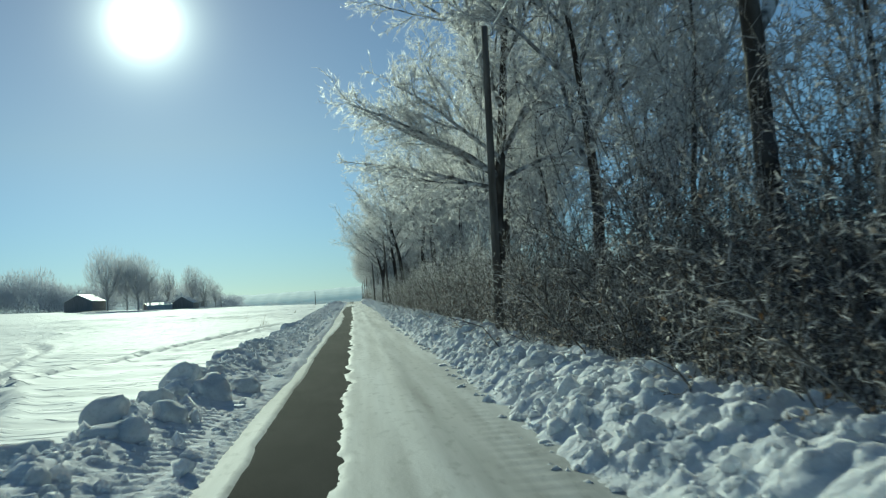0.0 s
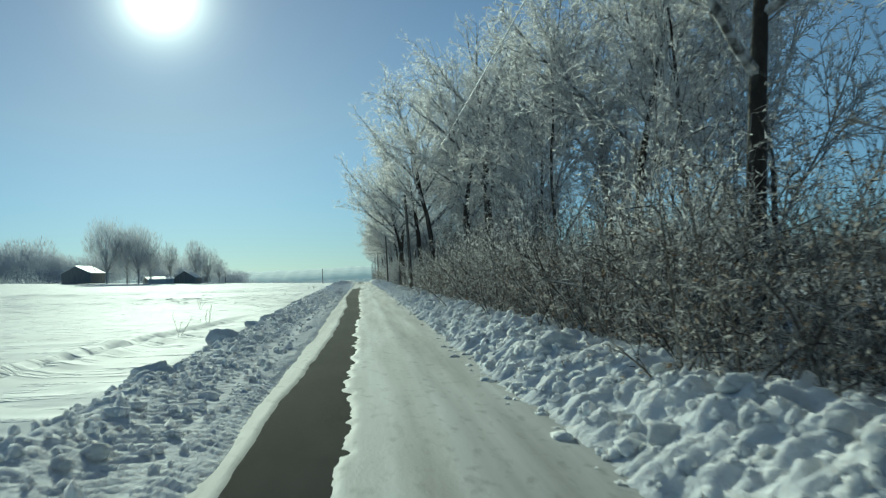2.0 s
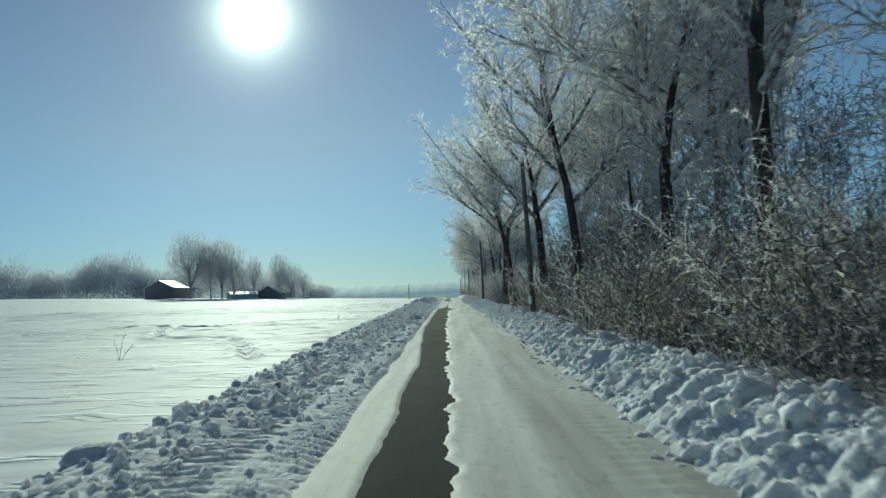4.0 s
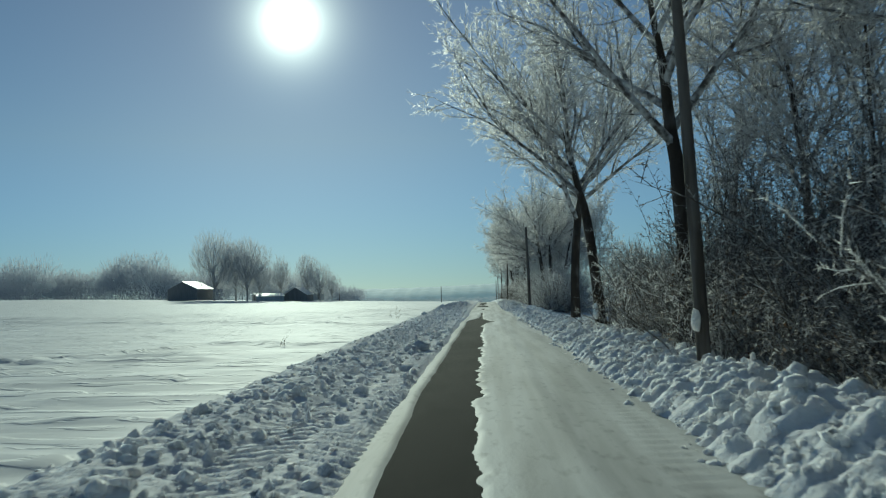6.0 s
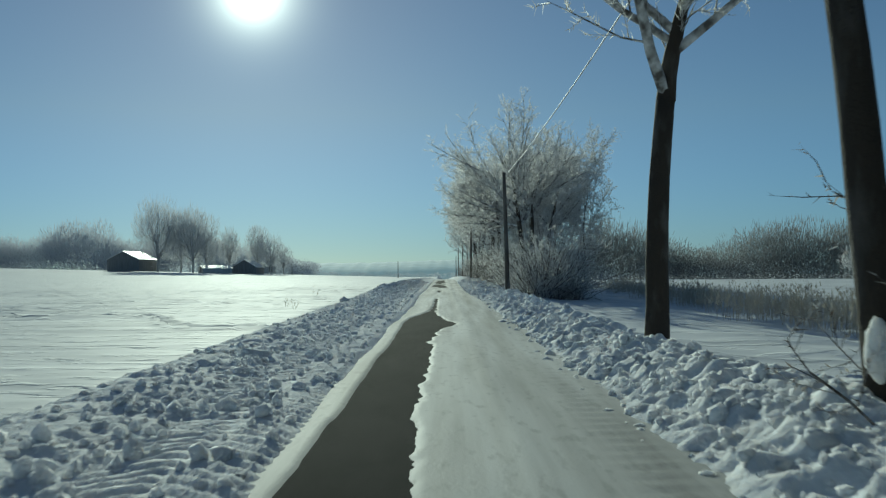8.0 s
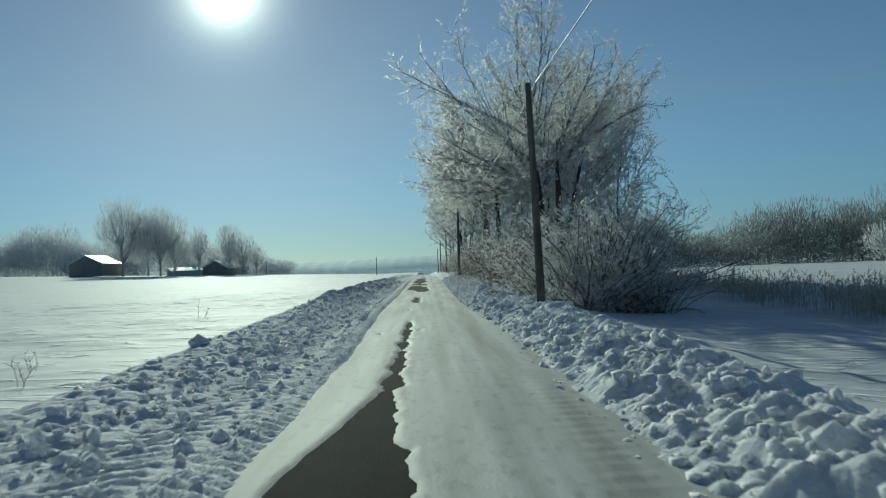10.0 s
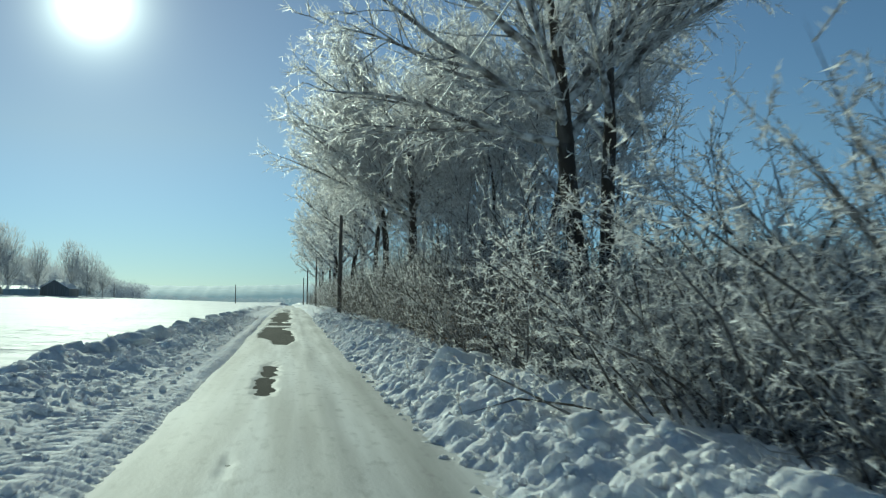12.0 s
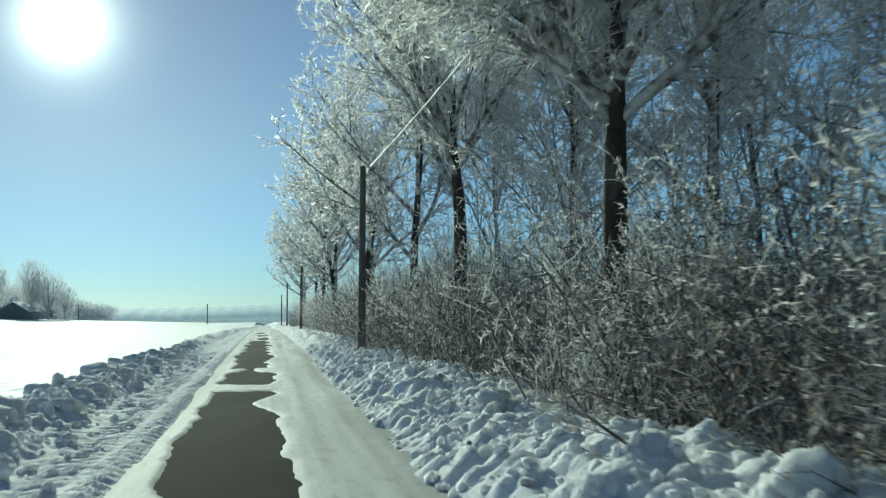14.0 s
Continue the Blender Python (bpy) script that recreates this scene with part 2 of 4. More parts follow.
def domes(x, y, cell, s, share=0.7, r0=0.35, r1=0.75):
    """Rounded lumps, one to a cell, of uneven size: 0 between them, up to about 1 on their tops."""
    best = np.zeros_like(x)
    gx, gy = np.floor(x / cell), np.floor(y / cell)
    for dx in (-1, 0, 1):
        for dy in (-1, 0, 1):
            cx, cy = gx + dx, gy + dy
            px = (cx + 0.15 + 0.7 * rnd(cx, cy, s)) * cell
            py = (cy + 0.15 + 0.7 * rnd(cx, cy, s + 1)) * cell
            size = rnd(cx, cy, s + 2)
            r = (r0 + (r1 - r0) * size) * cell
            q = ((x - px) ** 2 + ((y - py) * (0.8 + 0.5 * rnd(cx, cy, s + 3))) ** 2) / (r * r)
            h = np.sqrt(np.clip(1 - q, 0, 1)) * (0.35 + 0.65 * size) * (rnd(cx, cy, s + 4) < share)
            best = np.maximum(best, h)
    return best


def blocks(x, y, cell, s):
    """Broken, tilted plates of uneven height, with grooves between them."""
    gx, gy = np.floor(x / cell), np.floor(y / cell)
    f1, f2, h = np.full_like(x, 9.0), np.full_like(x, 9.0), np.zeros_like(x)
    for dx in (-1, 0, 1):
        for dy in (-1, 0, 1):
            cx, cy = gx + dx, gy + dy
            px, py = x / cell - cx - 0.1 - 0.8 * rnd(cx, cy, s), y / cell - cy - 0.1 - 0.8 * rnd(cx, cy, s + 1)
            d = np.sqrt(px * px + py * py)
            near = d < f1
            f2 = np.where(near, f1, np.minimum(f2, d))
            top = rnd(cx, cy, s + 2) ** 1.6 + (rnd(cx, cy, s + 3) - 0.5) * 0.9 * px + (rnd(cx, cy, s + 4) - 0.5) * 0.9 * py
            h = np.where(near, top, h)
            f1 = np.where(near, d, f1)
    return np.clip(h, 0, 1.4) * step(0.0, 0.28, f2 - f1)


def step(a, b, x):
    t = np.clip((x - a) / (b - a), 0, 1)
    return t * t * (3 - 2 * t)


def finish(name, me, mat, smooth=True):
    me.materials.append(mat)
    if smooth:
        me.polygons.foreach_set("use_smooth", np.ones(len(me.polygons), dtype=bool))
    me.update()
    return me


def sheet(name, X, Y, Z, mat):
    """A mesh of a grid of heights."""
    ny, nx = X.shape
    me = bpy.data.meshes.new(name)
    me.vertices.add(nx * ny)
    me.vertices.foreach_set("co", np.stack([X, Y, Z], -1).astype(np.float32).ravel())
    i = (np.arange(ny - 1)[:, None] * nx + np.arange(nx - 1)[None, :]).ravel()
    quads = np.stack([i, i + 1, i + nx + 1, i + nx], -1)
    me.loops.add(quads.size)
    me.loops.foreach_set("vertex_index", quads.ravel().astype(np.int32))
    me.polygons.add(len(quads))
    me.polygons.foreach_set("loop_start", (np.arange(len(quads)) * 4).astype(np.int32))
    me.update(calc_edges=True)
    finish(name, me, mat)
    return me


class Tubes:
    """Collects tapered tubes and small leaves into one mesh."""

    def __init__(self):
        self.v, self.f, self.n = [], [], 0

    def tube(self, pts, radii, sides, pointed=True):
        pts = np.asarray(pts, float)
        k = len(pts)
        tang = np.gradient(pts, axis=0)
        tang /= np.linalg.norm(tang, axis=1)[:, None] + 1e-9
        up = np.array([0.31, 0.21, 0.93]) if abs(tang[0][2]) < 0.8 else np.array([0.9, 0.3, 0.1])
        u = np.cross(tang, up)
        u /= np.linalg.norm(u, axis=1)[:, None] + 1e-9
        w = np.cross(tang, u)
        ang = np.arange(sides) * 2 * math.pi / sides
        rings = k - 1 if pointed else k
        r = np.asarray(radii, float)
        ring = pts[:rings, None] + r[:rings, None, None] * (np.cos(ang)[None, :, None] * u[:rings, None] + np.sin(ang)[None, :, None] * w[:rings, None])
        self.v.append(ring.reshape(-1, 3))
        b = self.n
        for j in range(rings - 1):
            for a in range(sides):
                c = (a + 1) % sides
                self.f.append((b + j * sides + a, b + j * sides + c, b + (j + 1) * sides + c, b + (j + 1) * sides + a))
        self.n += rings * sides
        if pointed:
            self.v.append(pts[-1:])
            for a in range(sides):
                self.f.append((b + (rings - 1) * sides + a, b + (rings - 1) * sides + (a + 1) % sides, self.n))
            self.n += 1
        else:
            self.f.append(tuple(b + (rings - 1) * sides + a for a in range(sides)))

    def blades(self, rng, p, e, width):
        """Many thin rimed tips at once, each from p to e."""
        side = np.cross(e - p, rng.normal(0, 1, p.shape))
        side *= (0.5 * width / (np.linalg.norm(side, axis=1) + 1e-9))[:, None]
        n = len(p)
        self.v.append(np.stack([p - side, p + side, e], 1).reshape(-1, 3))
        self.f += (self.n + np.arange(3 * n).reshape(n, 3)).tolist()
        self.n += 3 * n

    def leaf(self, p, d, side, length, width):
        """A small leaf folded along its rib."""
        p, d, side = np.asarray(p), np.asarray(d), np.asarray(side)
        fold = np.cross(d, side) * width * 0.25
        self.v.append(np.array([p, p + d * length * 0.5 + side * width * 0.5 + fold, p + d * length, p + d * length * 0.5 - side * width * 0.5 + fold]))
        b = self.n
        self.f += [(b, b + 1, b + 2), (b, b + 2, b + 3)]
        self.n += 4

    def mesh(self, name, mat, smooth=True):
        me = bpy.data.meshes.new(name)
        me.from_pydata(np.concatenate(self.v).tolist(), [], self.f)
        return finish(name, me, mat, smooth)


def child(name, me, parent, label=""):
    ob = new(name, me)
    ob.parent = parent
    return tagged(ob, label) if label else ob


def from_bm(name, bm, mat, smooth=False):
    me = bpy.data.meshes.new(name)
    bm.to_mesh(me)
    bm.free()
    return finish(name, me, mat, smooth)


def part(name, bm, mat, parent, label="", smooth=False):
    return child(name, from_bm(name, bm, mat, smooth), parent, label)


def holder(name, m):
    ob = new(name)
    ob.matrix_basis = m
    return ob


# ---- the lie of the land ----


def lane(y):
    """How far the lane's middle swings aside."""
    return -0.12 * step(95, 122, y) - 0.28 * step(122, 158, y)


def dip(y):
    """How far the lane sinks beyond the near stretch."""
    return -2.6 * step(190, 460, y) - 0.0125 * np.clip(y - 460.0, 0, None)


def land(x, y):
    """The plain's height, without the lane."""
    z = -2.7 * step(140, 460, np.hypot(x, y) * 0.9 + np.abs(y) * 0.1) - 0.012 * np.clip(y - 590.0, 0, None)
    z = z + 0.030 * np.clip(-x - 22, 0, 220) * step(120, 480, y)
    z = z + 0.10 * fbm(x / 9, y / 16, 11, 3)
    return z


def y_steps(start, fine, end, step_fine, growth):
    ys = list(np.arange(start, fine, step_fine))
    d = step_fine
    while ys[-1] < end:
        d *= growth
        ys.append(ys[-1] + d)
    return np.array(ys)


def west_foot(y):
    """Where the ploughed heap ends and the field begins."""
    return np.interp(y, [0, 25, 44, 60, 75, 95, 140, 156, 164, 180, 200], [-3.0, -3.0, -2.95, -3.2, -3.55, -3.95, -4.15, -4.2, -3.5, -3.3, -3.3])


def drift(x, y):
    """Wind-carved ridges and small steps on the open field."""
    a = fbm(x / 2.6 + 5, y / 0.9, 31, 4)
    ridge = step(0.02, 0.05, a) * 0.04 + step(0.10, 0.13, fbm(x / 4 + 50, y / 1.4, 41, 3)) * 0.042
    ridge = ridge + 0.02 * step(0.05, 0.08, fbm(x / 1.7 + 9, y / 0.8, 35, 3)) * step(20, 60, y) * step(-4, -6, x)
    ridge = ridge * (0.35 + 0.65 * step(0.42, 0.62, vn(x / 11 + 3, y / 15, 37)))
    tracks = 0
    for k, (x0, y0, bend, wave) in enumerate(((-9.2, 27, -3.6, 1.2), (-6.3, 31, 14.0, 3.0), (-7, 78, -2.2, 2.0), (-9, 100, 0.9, 2.4), (-8, 122, -0.8, 2.0))):
        line = (y - y0 - bend * (x - x0) - wave * np.sin(x * 0.9 + k)) / math.sqrt(1 + bend * bend)
        tread = 0.6 + 0.4 * np.sin((x + y) * 5.0)
        tracks = tracks - 0.17 * tread * np.exp(-(line / 0.20) ** 2) + 0.08 * np.exp(-((np.abs(line) - 0.42) / 0.2) ** 2)
    return ridge + tracks * step(-4.0, -5.0, x) + 0.03 * fbm(x * 2, y * 2, 51, 3)


def build_ground():
    xs_l = [-2.7]
    d = 0.19
    while xs_l[-1] > -3500:
        xs_l.append(xs_l[-1] - d)
        d *= 1.0 if xs_l[-1] > -12.5 else 1.10
    xs_r = [3.0]
    d = 0.4
    while xs_r[-1] < 3500:
        xs_r.append(xs_r[-1] + d)
        d *= 1.0 if xs_r[-1] < 6 else 1.16
    xs = np.array(xs_l[::-1] + [-2.2, -1.0, 0.5, 1.8] + xs_r)
    ys = np.concatenate([-np.geomspace(2, 900, 26)[::-1], y_steps(0, 168, 4200, 0.33, 1.06)])
    X, Y = np.meshgrid(xs, ys)
    near = step(-0.5, 0.5, 1 - np.hypot(X, Y - 90) / 260)
    Z = land(X, Y) + drift(X, Y) * near
    foot = west_foot(Y) + lane(Y)
    mid = step(foot - 0.35, foot + 0.35, X) * (1 - step(3.0, 4.0, X))
    Z = Z * (1 - mid) + (np.minimum(dip(Y), 0) - 0.30) * mid
    open_side = step(3.4, 6, X) * step(100, 108, Y) * (1 - step(150, 160, Y))
    Z = Z - 0.25 * open_side
    ditch = np.exp(-((X - 11.5) / 2.2) ** 2) * step(100, 110, Y)
    Z = Z - 0.35 * ditch
    ob = new("ground", sheet("ground", X, Y, Z, SNOW_FIELD))
    return tagged(ob, "snow-covered farmland with wind-carved drifts and old tracks", "ground", kind="structure")


def clear(x, y):
    """How far inside a bare patch of asphalt a point lies, in metres (minus: on the packed snow)."""
    ragged = np.where(y > 142, 1.0, 0.2 + 0.8 * step(-0.8, -0.4, x))
    rough = (0.22 * fbm(x * 2.0, y * 1.1, 61, 4) + 0.09 * fbm(x * 6, y * 5, 66, 3)) * ragged + 0.10 * fbm(x * 0.3, y * 0.35, 69, 2)
    left = -0.95 + 0.22 * step(30, 48, y) - 0.38 * step(66, 88, y) - 0.03 * step(100, 118, y)
    right = -0.10 - 0.16 * step(70, 92, y) + 0.55 * np.exp(-((y - 119.8) / 2.7) ** 2) - 0.06 * step(122, 128, y)
    left = left + 0.60 * step(120.5, 129, y)
    strip = np.minimum(np.minimum(x - left, right - x), (141.2 - y) * 0.12)
    strip = strip + (0.05 * (vn(x * 1.5, y * 1.9, 77) - 0.5) + 0.16 * fbm(x * 0.4, y * 0.8, 79, 3)) * (0.2 + 0.8 * step(-0.8, -0.4, x)) + 0.10 * fbm(x * 0, y * 0.22, 78, 2)
    spots = strip
    # two long patches further on, with a ridge of snow between them
    left2 = -0.50 - 0.62 * step(166.5, 171.0, y) + 0.10 * step(183, 206, y)
    right2 = -0.08 + 0.22 * step(165.3, 167.5, y) - 0.12 * step(169, 174, y) - 0.35 * np.exp(-((y - 177.2) / 1.0) ** 2) + 0.05 * step(180, 183, y)
    ridge = np.minimum((y - 165.3) * 0.22, np.minimum(np.abs(y - 180.6) - 0.75, (214 - y)) * 0.3)
    slits = 0.42 * (vn(x * 0.35, y * 0.9, 71) - 0.35) * step(180, 184, y) + 0.5 * step(0.86, 0.93, vn(x * 0.2, y * 0.75, 73)) * step(182, 186, y)
    spots = np.maximum(spots, np.minimum(np.minimum(x - left2, right2 - x) * 1.1 - slits * 0.8, ridge))
    for cx, cy, rx, ry in ((-0.40, 156.6, 0.20, 2.4), (-0.42, 153.6, 0.20, 2.0), (-0.44, 151.6, 0.1, 0.5), (-0.3, 219, 0.35, 3.2), (-0.4, 229, 0.4, 3), (-0.5, 243, 0.4, 4),
                           (-0.55, 146.8, 0.06, 0.7), (-0.12, 137.3, 0.08, 0.5), (-0.30, 143.5, 0.05, 0.5), (-1.0, 136.5, 0.08, 0.4),
                           (0.22, 166.6, 0.05, 0.5), (0.2, 168.6, 0.05, 0.4)):
        q = np.sqrt(((x - cx) / rx) ** 2 + ((y - cy) / ry) ** 2)
        spots = np.maximum(spots, (1 - q) * rx * 0.8)
    return spots + rough * np.where((y > 142) & (y < 150), 0.55, 1.15) - np.where((y > 141) & (y < 151), 0.02, 0)


def build_road():
    ys = y_steps(-12, 196, 700, 0.10, 1.04)
    xs = np.concatenate([np.linspace(-1.75, -1.25, 6), np.linspace(-1.2, 0.35, 44), np.linspace(0.44, 2.3, 20)])
    X, Y = np.meshgrid(xs, ys)
    X = X + lane(Y)
    base = dip(Y)
    c = clear(X, Y)
    U = X - lane(Y)
    ruts = -0.007 * np.exp(-((U - 1.0 - 0.15 * np.sin(Y / 17)) / 0.16) ** 2) + 0.010 * np.exp(-((U - 0.68 - 0.1 * np.sin(Y / 23)) / 0.10) ** 2) - 0.005 * np.exp(-((U + 0.85) / 0.2) ** 2)
    ruts = ruts + 0.006 * np.sin(Y * 2 * math.pi / 0.34) * np.exp(-((U - 1.45) / 0.2) ** 2) * step(0.4, 0.6, vn(U * 0, Y / 9, 88))
    Z = base + 0.021 + np.clip(-c * 0.4, -0.06, 0.012) + ruts + 0.008 * fbm(X * 1.5, Y * 0.5, 81, 3) + 0.006 * fbm(X * 6, Y * 3, 85, 2)
    ob = new("packed_snow", sheet("packed_snow", X, Y, Z, SNOW_ROAD))
    tagged(ob, "packed snow on the lane with wheel ruts and ragged bare patches", "snow", kind="structure")
    ys2 = y_steps(-12, 240, 700, 2.0, 1.1)
    X, Y = np.meshgrid(np.linspace(-1.7, 2.2, 8), ys2)
    Z = dip(Y) + 0.012
    road = new("road", sheet("road", X + lane(Y), Y, Z, ASPHALT))
    tagged(road, "narrow grey asphalt lane, wet where the snow has gone", "road", kind="structure")


def west_height(U, Y):
    """Verge, tyre treads and ploughed heap on the field side."""
    low = step(24, 42, Y) * (1 - step(146, 156, Y))
    foot = west_foot(Y) + 0.22 * fbm(U * 0, Y / 1.6, 93, 3)
    inner = np.interp(Y, [0, 10, 20, 35, 50, 60, 90, 118, 131, 147, 158, 200], [-1.2, -1.12, -1.02, -1.0, -1.02, -1.1, -1.2, -1.18, -0.98, -0.98, -0.85, -0.9]) + 0.14 * fbm(U * 0, Y / 2, 94, 3)
    start = inner - 1.05 + 0.2 * fbm(U * 0, Y / 2.2, 95, 2) - 0.15 * low
    mid = foot + 0.62
    rise = step(inner + 0.04, inner - 0.22, U) * 0.075
    heap = (0.17 - 0.12 * low) * np.exp(-((U - mid + 0.2 * fbm(U * 0, Y / 5, 91, 2)) / 0.48) ** 2)
    lumps = domes(U, Y, 0.50, 101, 0.45) * 0.20 + domes(U, Y, 0.24, 106, 0.5) * 0.07 + blocks(U, Y, 0.32, 111) * 0.07 + blocks(U, Y, 0.15, 121) * 0.035 + 0.06 * fbm(U * 4, Y * 4, 126, 3)
    where = step(start, start - 0.4, U) * (1 - step(foot + 0.25, foot - 0.05, U))
    fine = domes(U, Y, 0.15, 131, 0.5) * 0.035 + domes(U, Y, 0.09, 136, 0.6) * 0.018 + 0.045 * fbm(U * 3.5, Y * 3.5, 141, 3)
    ribs = inner - 0.42 - 0.25 * low
    tread_band = step(inner - 0.08, inner - 0.16, U) * (1 - step(inner - 0.72 - 0.5 * low, inner - 0.85 - 0.5 * low, U)) * step(0.12, 0.35, vn(U * 0, Y / 9, 151) + 0.2)
    tread = 0.032 * np.sin((Y + np.abs(U - ribs) * 0.9) * 2 * math.pi / 0.27) * (0.4 + 0.9 * vn(U * 3, Y * 1.2, 157)) * step(0.02, 0.10, np.abs(U - ribs)) * tread_band - 0.02 * tread_band
    z = rise + heap + lumps * where * (0.74 - 0.46 * low) + fine * step(inner, inner - 0.25, U) * (1 - 0.5 * tread_band) + tread
    edge = step(foot - 0.05, foot - 0.5, U)
    return z * (1 - edge) - 0.40 * edge - 0.06 * (1 - step(inner + 0.06, inner - 0.1, U))


def east_height(U, Y):
    """Ploughed bank under the hedge."""
    gap = step(104, 110, Y) * (1 - step(143, 148, Y))
    foot = 1.72 - 0.2 * step(138, 148, Y) + 0.30 * fbm(U * 0, Y / 2.5, 161, 3)
    rise = step(foot, foot + 1.1, U) * (0.33 - 0.08 * gap) * (0.75 + 0.6 * vn(U * 0, Y / 3.5, 171))
    lumps = domes(U, Y, 0.42, 181, 0.35) * 0.13 + domes(U, Y, 0.22, 186, 0.55) * 0.09 + blocks(U, Y, 0.25, 191) * 0.05 + domes(U, Y, 0.13, 201, 0.6) * 0.045 + 0.08 * fbm(U * 5, Y * 5, 206, 3)
    where = step(foot - 0.05, foot + 0.35, U)
    back = step(3.2, 4.2, U)
    z = rise + lumps * where * (1 - 0.65 * back) + 0.05 * fbm(U * 3, Y * 3, 211, 3) * where
    z = z - 0.22 * back * (0.5 + gap)
    edge = step(4.6 - 0.2 * gap, 5.1, U)
    return z * (1 - edge) - 0.45 * edge - 0.05 * (1 - step(foot - 0.2, foot, U))


def build_banks():
    ys = y_steps(3, 196, 600, 0.064, 1.05)
    X, Y = np.meshgrid(np.linspace(-4.95, -0.65, 74), ys)
    Z = west_height(X, Y) + dip(Y)
    west = new("snow_bank_west", sheet("snow_bank", X + lane(Y), Y, Z, SNOW_BANK))
    tagged(west, "rough heap of ploughed snow with tyre treads beside a field", "snow bank", kind="structure")
    X, Y = np.meshgrid(np.linspace(1.25, 5.1, 63), ys)
    Z = east_height(X, Y) + dip(Y)
    east = new("snow_bank_east", sheet("snow_bank", X + lane(Y), Y, Z, SNOW_BANK))
    tagged(east, "bank of broken ploughed snow along the hedge", "snow bank", kind="structure")
    return west, east


build_ground()
build_road()
BANK_WEST, BANK_EAST = build_banks()

# ---- trees ----


def wander(rng, p, d, length, n, bend, lift):
    """A crooked line of n pieces from p along d that turns up (or down) as it goes."""
    pts = [np.array(p, float)]
    d = np.array(d, float)
    d /= np.linalg.norm(d)
    for _ in range(n):
        d = d + rng.normal(0, bend, 3) + np.array([0, 0, lift])
        d /= np.linalg.norm(d)
        pts.append(pts[-1] + d * length / n)
    return np.array(pts)


def along(pts, s):
    k = s * (len(pts) - 1)
    i = min(int(k), len(pts) - 2)
    return pts[i] + (pts[i + 1] - pts[i]) * (k - i), pts[i + 1] - pts[i]


def swing(rng, d, angle):
    """A direction that leaves d by about that angle, to a random side."""
    d = d / (np.linalg.norm(d) + 1e-9)
    a = rng.normal(0, 1, 3)
    a -= d * a.dot(d)
    a /= np.linalg.norm(a) + 1e-9
    return d * math.cos(angle) + a * math.sin(angle)


def tips(t, rng, line, n, reach, width, low=0.05, spread=(0.4, 1.1)):
    """n short twigs that leave a crooked line to all sides."""
    k = rng.uniform(low, 1.0, n) * (len(line) - 1)
    i = np.minimum(k.astype(int), len(line) - 2)
    d = line[i + 1] - line[i]
    p = line[i] + d * (k - i)[:, None]
    d = d / (np.linalg.norm(d, axis=1)[:, None] + 1e-9)
    a = np.cross(d, rng.normal(0, 1, (n, 3)))
    a /= np.linalg.norm(a, axis=1)[:, None] + 1e-9
    ang = rng.uniform(*spread, n)[:, None]
    t.blades(rng, p, p + (d * np.cos(ang) + a * np.sin(ang)) * rng.uniform(*reach, n)[:, None], np.full(n, width) * rng.uniform(0.7, 1.2, n))


